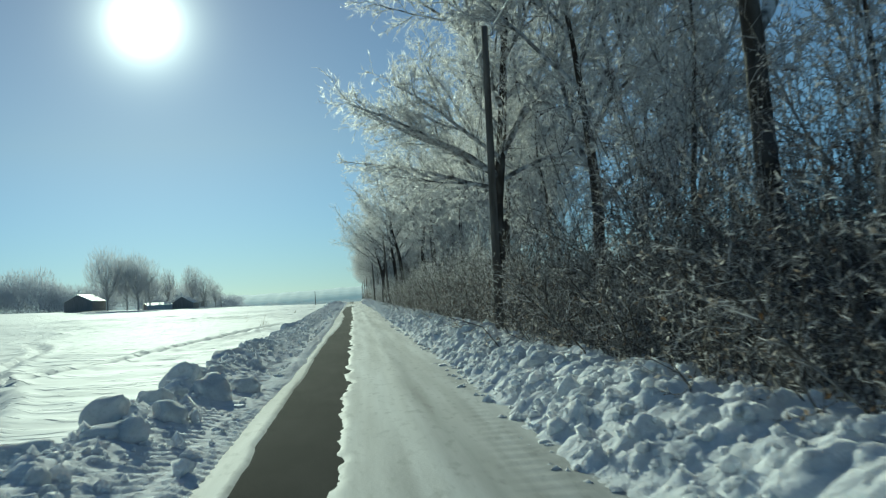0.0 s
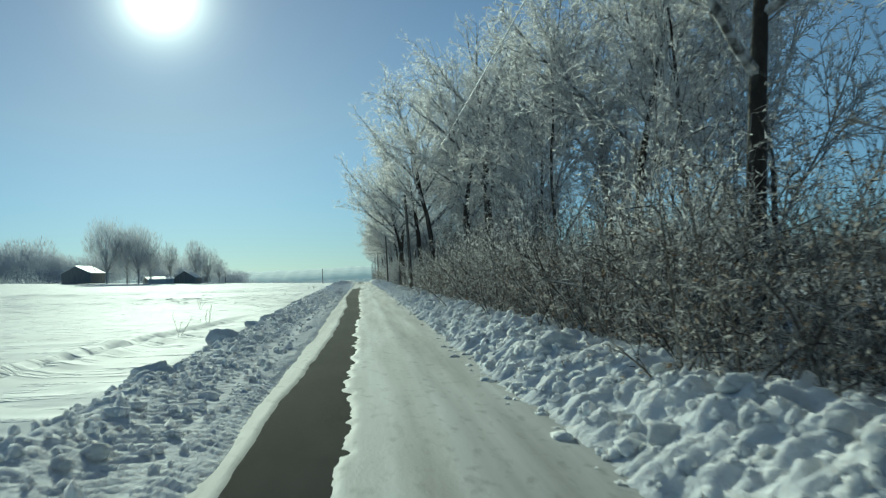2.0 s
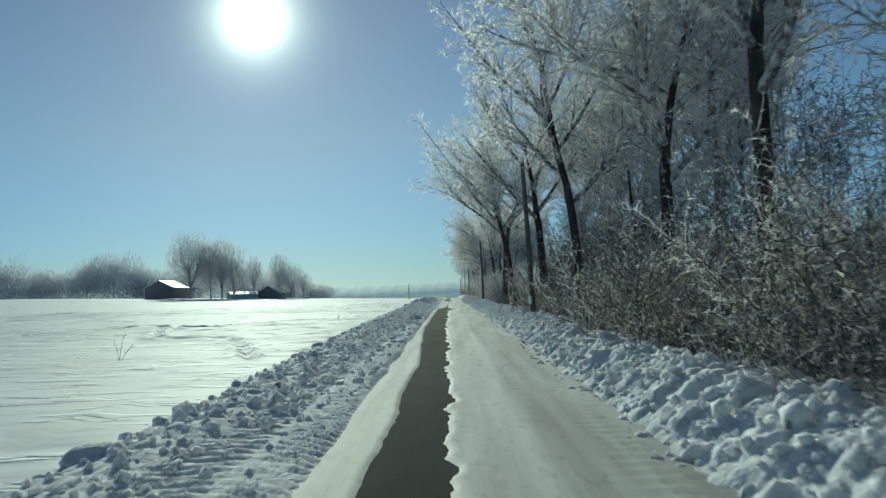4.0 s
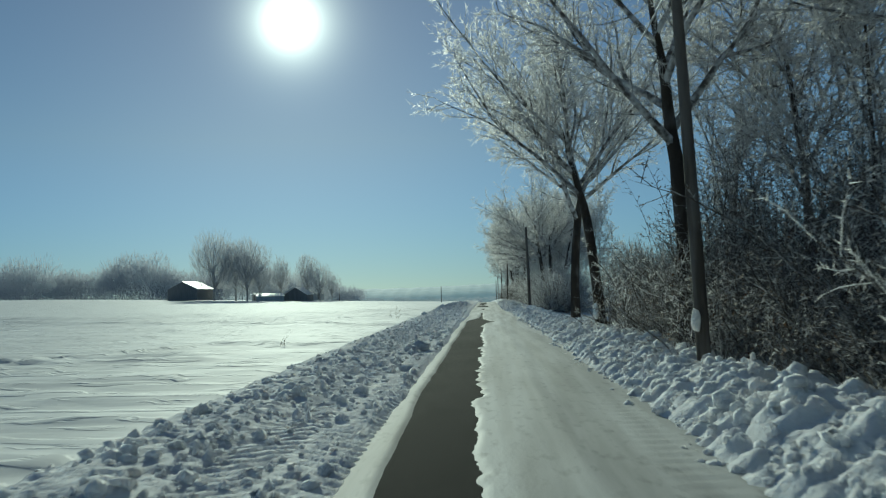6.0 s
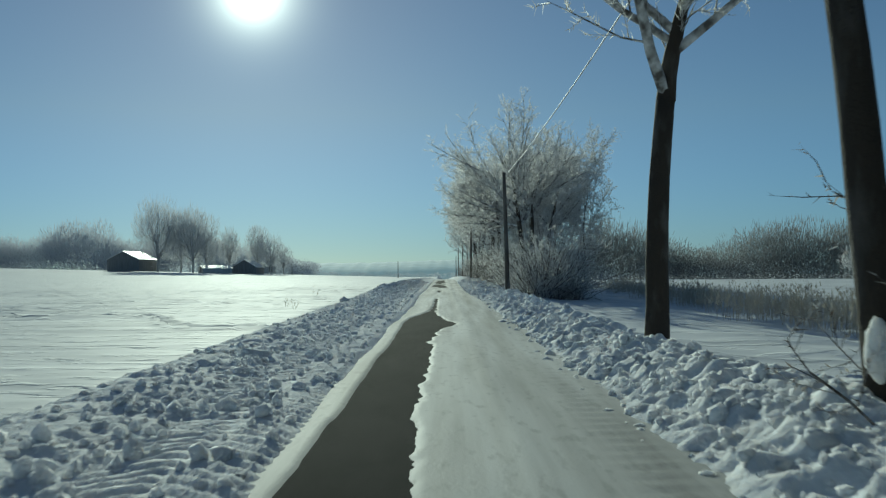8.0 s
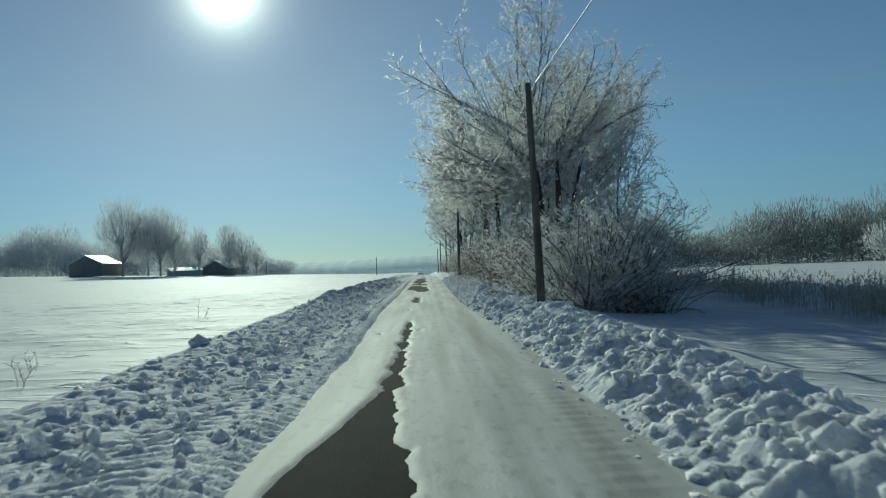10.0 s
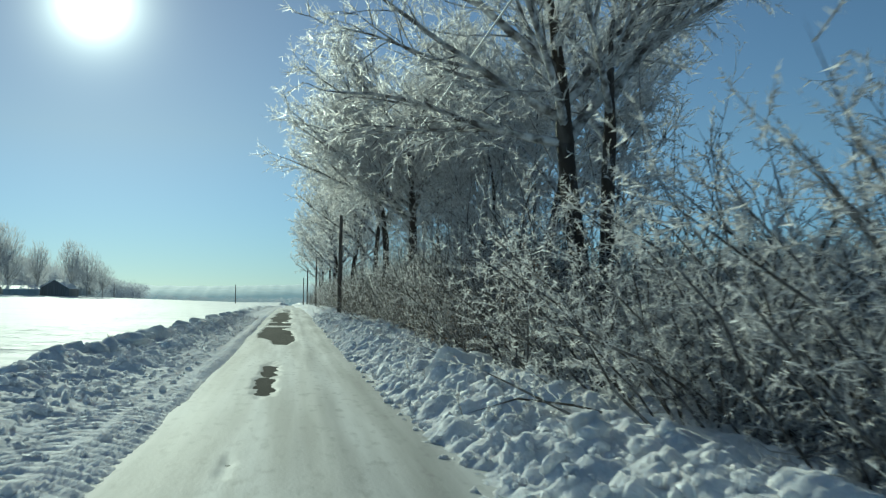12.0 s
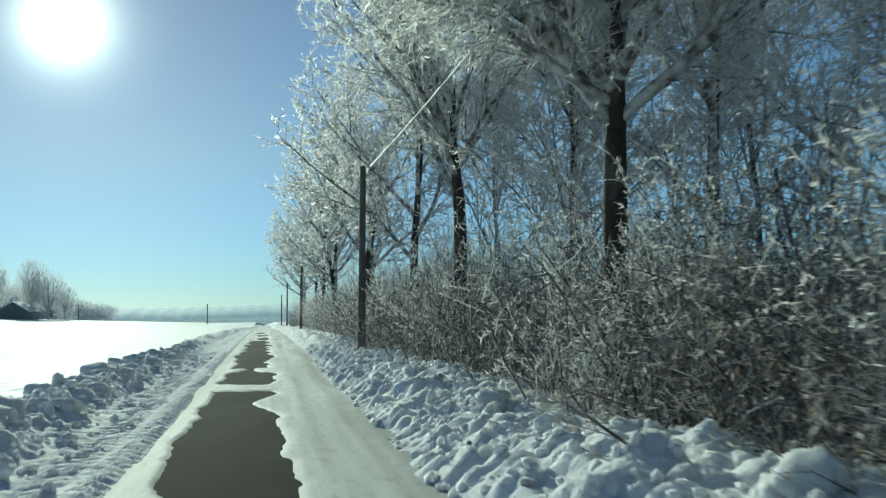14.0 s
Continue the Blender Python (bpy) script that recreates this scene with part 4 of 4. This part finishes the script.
def place_clumps():
    rng = np.random.default_rng(9)
    west = [(-1.98, 13.9, 0.34), (-2.55, 14.8, 0.30), (-2.15, 9.6, 0.24), (-2.75, 11.0, 0.26), (-2.5, 12.6, 0.22), (-2.9, 9.0, 0.28), (-2.3, 16.6, 0.2), (-2.7, 20.6, 0.3), (-2.6, 22.4, 0.2),
            (-2.95, 29.7, 0.3), (-2.7, 31.0, 0.2), (-3.0, 38.3, 0.26), (-2.8, 37.0, 0.18), (-3.1, 46.2, 0.36), (-2.2, 45.0, 0.16), (-3.1, 52.0, 0.22), (-3.2, 57.5, 0.2),
            (-1.95, 95.5, 0.2), (-1.9, 96.3, 0.15), (-2.0, 92.0, 0.17), (-3.9, 133.7, 0.22), (-3.2, 158, 0.3), (-3.4, 164.6, 0.32), (-2.9, 163.2, 0.3), (-3.0, 170, 0.3), (-3.0, 160.5, 0.28), (-3.3, 167.5, 0.26), (-2.8, 173.5, 0.3), (-3.1, 177, 0.28), (-2.9, 181, 0.3), (-3.2, 186, 0.3), (-1.75, 95.8, 0.24)]
    for lo, hi, n in ((8, 30, 12), (154, 196, 34)):
        for k in range(n):
            y = lo + (hi - lo) * (k + rng.uniform(0, 1)) / n
            west.append((float(west_foot(y)) + 0.6 + rng.normal(0, 0.28), y, rng.uniform(0.13, 0.27)))
    while len(west) < 290:
        y = rng.uniform(6, 190)
        foot = float(west_foot(y))
        u = foot + 0.55 + rng.normal(0, 0.4)
        if foot - 0.15 < u < -1.95:
            west.append((u, y, float(np.clip(rng.lognormal(-2.85, 0.5), 0.04, 0.22))))
    scatter_clumps(BANK_WEST, west_height, west, rng)
    east = [(2.6, 151.7, 0.34), (3.0, 152.1, 0.2), (2.84, 24.1, 0.32), (2.3, 31.0, 0.2), (2.6, 36.5, 0.26), (2.2, 58.0, 0.15), (2.7, 66.0, 0.22), (2.5, 163.0, 0.22), (2.9, 166.0, 0.22)]
    while len(east) < 295:
        y = rng.uniform(6, 190)
        u = 2.5 + rng.normal(0, 0.45)
        if 1.75 < u < 3.6:
            east.append((u, y, float(np.clip(rng.lognormal(-2.75, 0.45), 0.04, 0.2))))
    scatter_clumps(BANK_EAST, east_height, east, rng)


place_clumps()

# ---- the far side of the fields: farm, woods, reeds ----


def ground_z(x, y):
    return float(land(np.array(float(x)), np.array(float(y))))


def slab(bm, corners, thick):
    """A thick plate from four corners."""
    c = [Vector(p) for p in corners]
    n = (c[1] - c[0]).cross(c[3] - c[0]).normalized() * thick
    v = [bm.verts.new(p) for p in c] + [bm.verts.new(p - n) for p in c]
    for f in ((0, 1, 2, 3), (7, 6, 5, 4), (0, 4, 5, 1), (1, 5, 6, 2), (2, 6, 7, 3), (3, 7, 4, 0)):
        bm.faces.new([v[i] for i in f])
    return bm


def make_barn(name, x, y, z, wide, long, eave, ridge, turn, label, wall_mat=BARN_WOOD):
    root = holder(name, pose(x, y, z, 0, 0, turn))
    w, l = wide / 2, long / 2
    bm = bmesh.new()
    prof = [(-w, -0.5), (w, -0.5), (w, eave), (0, ridge), (-w, eave)]
    a = [bm.verts.new((px, -l, pz)) for px, pz in prof]
    b = [bm.verts.new((px, l, pz)) for px, pz in prof]
    bm.faces.new(a)
    bm.faces.new(b[::-1])
    for i in range(5):
        j = (i + 1) % 5
        bm.faces.new((a[i], b[i], b[j], a[j]))
    part("wall", bm, wall_mat, root)
    over, drop = 0.5, (ridge - eave) / w * 0.5
    for side in (-1, 1):
        bm = bmesh.new()
        e, r = (side * (w + over), eave - drop + 0.3), (0, ridge + 0.3)
        pts = [(e[0], -l - over, e[1]), (e[0], l + over, e[1]), (r[0], l + over, r[1]), (r[0], -l - over, r[1])]
        part("roof", slab(bm, pts if side > 0 else pts[::-1], 0.28), BARN_ROOF, root, "roof slope under snow")
    bm = bmesh.new()
    slab(bm, [(-1.6, -l - 0.06, 0), (1.6, -l - 0.06, 0), (1.6, -l - 0.06, 3.4), (-1.6, -l - 0.06, 3.4)], 0.1)
    part("door", bm, BARN_WOOD, root)
    return tagged(root, label, "barn")


make_barn("barn", -152.0, 561, 1.9, 15.5, 22, 5.1, 8.9, -5, "dark wooden barn with a snow-covered roof in the fields")
make_barn("barn", -100.8, 585, -0.3, 12.5, 13, 3.3, 7.0, -6, "small dark barn with a snowy gable roof")
make_barn("shed", -114.5, 572, 0.4, 13, 14, 2.0, 3.4, -65, "low shed under a snow-covered roof between barns", TARP)
make_barn("house", -104, 640, 0.3, 9, 12, 5.5, 10, 60, "farmhouse with a snowy roof half hidden by trees", TARP)



def far_crown(t, rng, x, y, z, h, w, count, width, low=0.12):
    """The twigs of a leafless tree seen from far: fine rays that fan out from the stem into a rounded dome."""
    d = rng.normal(0, 1, (count, 3))
    d /= np.linalg.norm(d, axis=1)[:, None]
    bulge = 1 + 0.22 * np.sin(np.arctan2(d[:, 1], d[:, 0]) * 3 + rng.uniform(0, 6)) * np.sin(d[:, 2] * 5 + rng.uniform(0, 6))
    q = d * (rng.uniform(0.02, 1.0, count) ** 0.42 * bulge)[:, None] * (w, w, h * (0.5 - low / 2)) + (0, 0, h * (0.5 + low / 2))
    way = q - np.array([0, 0, h * 0.12]) + rng.normal(0, 0.10, (count, 3)) * h
    way /= np.linalg.norm(way, axis=1)[:, None]
    way[:, 2] += 0.15
    e = q + way * (h * rng.uniform(0.05, 0.12, count))[:, None]
    base = np.array([x, y, z])
    t.blades(rng, q + base, e + base, np.full(count, width))


def farm_tree(x, y, h, w, seed, low=0.12, label="large leafless tree among farm buildings, frosted and paled for haze", group="trees round the farm"):
    rng = np.random.default_rng(seed)
    root = holder("tree", Matrix.Translation((x, y, ground_z(x, y) - 0.3)))
    trunk, limbs, crown = Tubes(), Tubes(), Tubes()
    trunk.tube([(0, 0, 0), (0.2, 0, h * 0.25), (0, 0.1, h * 0.5), (0, 0, h * 0.9)], [h / 60, h / 75, h / 100, 0.05], 7)
    for k in range(15):
        a, up = k * 2.399, rng.uniform(0.5, 0.93)
        out = w * math.sqrt(max(0.03, 1 - ((up - 0.55) / 0.45) ** 2)) * rng.uniform(0.45, 0.95)
        p, c = np.array([0, 0, h * rng.uniform(0.14, 0.42)]), np.array([math.cos(a) * out, math.sin(a) * out, h * up])
        m = p * 0.45 + c * 0.55 + np.array([math.cos(a), math.sin(a), 0]) * out * 0.14 - np.array([0, 0, h * 0.03])
        limbs.tube([p, m, c], [h / 130, h / 190, 0.04], 4)
        for _ in range(3):
            q = m + (c - m) * rng.uniform(-0.3, 0.5)
            limbs.tube([q, q + rng.normal(0, 0.06, 3) * h + (0, 0, 0.13 * h)], [h / 280, 0.03], 3)
    far_crown(crown, rng, 0, 0, 0, h, w, int(340 * w) if h > 22 else int(260 * w), 0.16, low)
    child("trunk", trunk.mesh("trunk", FAR_TRUNK), root)
    tagged(child("limb", limbs.mesh("limb", FAR_TRUNK), root), kind="stuff")
    tagged(child("crown", crown.mesh("crown", FARM_TWIG, False), root, "frosted twigs, haze in their colour"), kind="stuff")
    tagged(root, label, "tree", group)


for k, (x, y, h, w) in enumerate(((-140, 562, 35, 11.5), (-124, 566, 31, 12.5), (-132, 574, 31, 12), (-119, 572, 22, 8), (-112, 592, 23, 6),
                                  (-99, 600, 25, 6.5), (-91, 594, 20, 7.5), (-85, 598, 15, 5.5))):
    farm_tree(x, y, h, w, 60 + k)
farm_tree(89, 303, 7.8, 3.4, 71, 0.05, "small round tree white with frost before a dark wood", "")


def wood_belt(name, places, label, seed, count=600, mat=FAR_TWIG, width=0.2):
    """A far wood of many leafless crowns that close to one another, with undergrowth at their feet."""
    rng = np.random.default_rng(seed)
    t = Tubes()
    for x, y, h, w in places:
        z = ground_z(x, y) - 0.5
        far_crown(t, rng, x, y, z, h, w, count, width)
        far_crown(t, rng, x + rng.normal(0, w), y - 0.5 * w, z - 0.12 * h, h * 0.6, w * 1.4, count * 2 // 3, width * 1.2, 0.0)
        for _ in range(3):
            p = np.array([x + rng.normal(0, w * 0.5), y + rng.normal(0, w * 0.3), z])
            t.tube([p, p + (rng.normal(0, 0.04) * h, 0, h * rng.uniform(0.6, 0.85))], [h / 150, 0.05], 3)
    ob = new(name, t.mesh(name, mat, False))
    return tagged(ob, label, "wood", kind="stuff")


def belts():
    rng = np.random.default_rng(77)
    right = []
    for row in range(3):
        for k in range(42):
            x = 40 + 175 * (k + rng.uniform(0, 1)) / 42
            swell = (15.5 + 4.0 * math.sin(x / 17.0)) * (0.72 if row == 0 else 1.0) + 1.5 * math.sin(x / 7.0)
            right.append((x, 395 + row * 9 + rng.uniform(-4, 4) - 0.25 * x, swell * rng.uniform(0.78, 1.12) + row, rng.uniform(6.5, 9.5)))
    wood_belt("wood_east", right, "belt of leafless frosted woodland across a snowy field", 1, 620, EAST_TWIG, 0.16)
    left = []
    for row in range(2):
        for k in range(64):
            x = -640 + 555 * (k + rng.uniform(0, 1)) / 64
            h = (20.5 + 1.5 * math.sin(x / 23.0) + 11 * max(0.0, math.sin(x / 13.0 + 0.6)) * float(step(-195, -225, np.array(x)))) * (1 - 0.52 * float(step(-150, -90, np.array(x)))) * (1 - 0.38 * float(step(-80, 0, np.array(x))))
            left.append((x, 700 + row * 22 + rng.uniform(-10, 10), h * rng.uniform(0.85, 1.08), (4 + 0.32 * h) * rng.uniform(0.85, 1.15)))
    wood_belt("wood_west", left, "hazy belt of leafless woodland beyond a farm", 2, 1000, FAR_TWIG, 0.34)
    far = []
    for k in range(130):
        x = -800 + 1300 * (k + rng.uniform(0, 1)) / 130
        far.append((x, 1500 + rng.uniform(-40, 60), 9 * rng.uniform(0.7, 1.15), 11))
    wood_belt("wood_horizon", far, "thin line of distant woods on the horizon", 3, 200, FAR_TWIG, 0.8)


belts()


def make_hill():
    X, Y = np.meshgrid(np.linspace(-900, 900, 420), np.linspace(2300, 3000, 12))
    ridge = 42 + 10 * np.exp(-((X - 40) / 170) ** 2) + 5 * np.exp(-((X + 420) / 220) ** 2) + 4 * fbm(X / 60, Y / 200, 5, 4) + 2.5 * domes(X, Y * 0.02, 24.0, 9, 0.9)
    Z = -27 + ridge * np.sin(np.clip((Y - 2300) / 700, 0, 1) * math.pi) ** 0.6
    tagged(new("backdrop", sheet("backdrop", X, Y, Z, RIDGE)), "distant wooded ridge on the horizon, glowing for haze", "hill", kind="structure")


make_hill()


def make_reeds():
    rng = np.random.default_rng(44)
    t = Tubes()
    clumps = [(rng.uniform(116, 176), rng.normal(0, 0.8), rng.uniform(0.7, 1.25)) for _ in range(260)]
    for y0, off, tall in clumps:
        for _ in range(int(rng.integers(6, 15))):
            y = y0 + rng.normal(0, 0.35)
            x = 12.6 + 0.03 * (y - 140) + off + rng.normal(0, 0.3)
            z = ground_z(x, y) - 0.35
            h = tall * rng.uniform(0.45, 0.95)
            lean = rng.normal(0, 0.2, 2)
            e = np.array([x + lean[0] * h, y + lean[1] * h, z + h])
            t.tube([(x, y, z - 0.1), (x + lean[0] * h * 0.3, y + lean[1] * h * 0.3, z + h * 0.6), e], [0.007, 0.007, 0.003], 3)
            n = int(rng.integers(4, 9))
            p = e + rng.normal(0, 0.01, (n, 3)) - np.array([0, 0, 1]) * rng.uniform(0, 0.12, n)[:, None]
            t.blades(rng, p, p + rng.normal(0, 0.05, (n, 3)) + (lean[0] * 0.2, lean[1] * 0.2, 0.09), np.full(n, 0.022))
            n = 3
            p = np.array([x + lean[0] * h * 0.3, y + lean[1] * h * 0.3, z]) + np.array([0, 0, 1]) * rng.uniform(0.2 * h, 0.7 * h, n)[:, None]
            t.blades(rng, p, p + rng.normal(0, 0.14, (n, 3)) + (0, 0, 0.15), np.full(n, 0.02))
    tagged(new("reed_strip", t.mesh("reed_strip", REED, False)), "strip of dry frosted reeds along a snowy ditch", "reeds", kind="stuff")


make_reeds()


def rubble(parent, height, u_mid, u_dev, lo, hi, count, seed):
    """Crumbs of snow strewn over a bank, too many to count."""
    rng = np.random.default_rng(seed)
    bm = bmesh.new()
    bmesh.ops.create_icosphere(bm, subdivisions=1, radius=1.0)
    ball = np.array([v.co[:] for v in bm.verts])
    faces = np.array([[v.index for v in f.verts] for f in bm.faces])
    bm.free()
    u, y = np.clip(rng.normal(u_mid, u_dev, count), lo, hi), rng.uniform(5, 192, count)
    z = height(u[None, :], y[None, :])[0]
    size = np.clip(rng.lognormal(-3.25, 0.42, count), 0.016, 0.12)
    shape = ball[None] * (1 + rng.normal(0, 0.22, (count, 12, 1))) * size[:, None, None] * rng.uniform(0.7, 1.3, (count, 1, 3))
    v = shape + np.stack([u + lane(y), y, z + size * 0.12], -1)[:, None]
    f = faces[None] + (np.arange(count) * 12)[:, None, None]
    me = bpy.data.meshes.new("snow_crumb")
    me.from_pydata(v.reshape(-1, 3).tolist(), [], f.reshape(-1, 3).tolist())
    tagged(child("snow_crumb", finish("snow_crumb", me, SNOW_BANK, True), parent), kind="stuff")


rubble(BANK_WEST, west_height, -2.55, 0.6, -4.0, -1.4, 9000, 3)
rubble(BANK_EAST, east_height, 2.4, 0.5, 1.6, 3.5, 9000, 4)


# ---- dry weeds in the field's edge ----


def make_weed(x, y, h, seed):
    rng = np.random.default_rng(seed)
    t = Tubes()
    for _ in range(3):
        stem = wander(rng, (rng.normal(0, 0.05), rng.normal(0, 0.05), -0.1), (rng.normal(0, 0.2), rng.normal(0, 0.2), 1), h * rng.uniform(0.6, 1), 4, 0.12, 0)
        t.tube(stem, [0.006, 0.005, 0.005, 0.004, 0.002], 3)
        for k in range(5):
            q, d = along(stem, rng.uniform(0.4, 1))
            t.tube([q, q + swing(rng, d, 0.7) * rng.uniform(0.06, 0.16)], [0.006, 0.002], 3)
    ob = new("dry_weed", t.mesh("dry_weed", REED, False))
    ob.location = (x, y, ground_z(x, y) + 0.02)
    tagged(ob, "dry frosted weed stalk standing out of the snow", "weed", "weeds at the field's edge")


for k, (x, y, h) in enumerate(((-5.65, 59.7, 0.8), (-4.6, 49.1, 0.75), (-5.0, 55.5, 0.5), (-8.0, 71.9, 0.9), (-5.4, 129.1, 0.6), (-7.0, 146.2, 0.7), (-6.0, 131.0, 0.5), (-4.9, 166.9, 0.5), (-6.2, 100.5, 0.5))):
    make_weed(x, y, h, 90 + k)


def snow_patch(parent, x, y, z, tall, wide):
    """Snow thrown against a trunk or pole by the plough."""
    bm = bmesh.new()
    bmesh.ops.create_icosphere(bm, subdivisions=3, radius=1.0)
    for v in bm.verts:
        v.co *= 1 + 0.25 * noise.noise(v.co * 1.7 + Vector((x, y, 0)))
        v.co = Vector((v.co.x * wide, v.co.y * 0.05, v.co.z * tall))
    ob = part("snow_patch", bm, SNOW_BANK, parent, "snow stuck to the bark", True)
    ob.matrix_basis = parent.matrix_basis.inverted() @ pose(x, y, z, 0, 0, -25)


for root in TREES:
    if abs(root.location.y - 102.4) < 0.1:
        snow_patch(root, 3.25, 102.12, 0.8, 0.24, 0.10)
for ob in list(scene.objects):
    if ob.name.startswith("utility_pole") and abs(ob.location.y - 87.1) < 0.1:
        snow_patch(ob, 3.05, 86.99, 0.95, 0.18, 0.07)
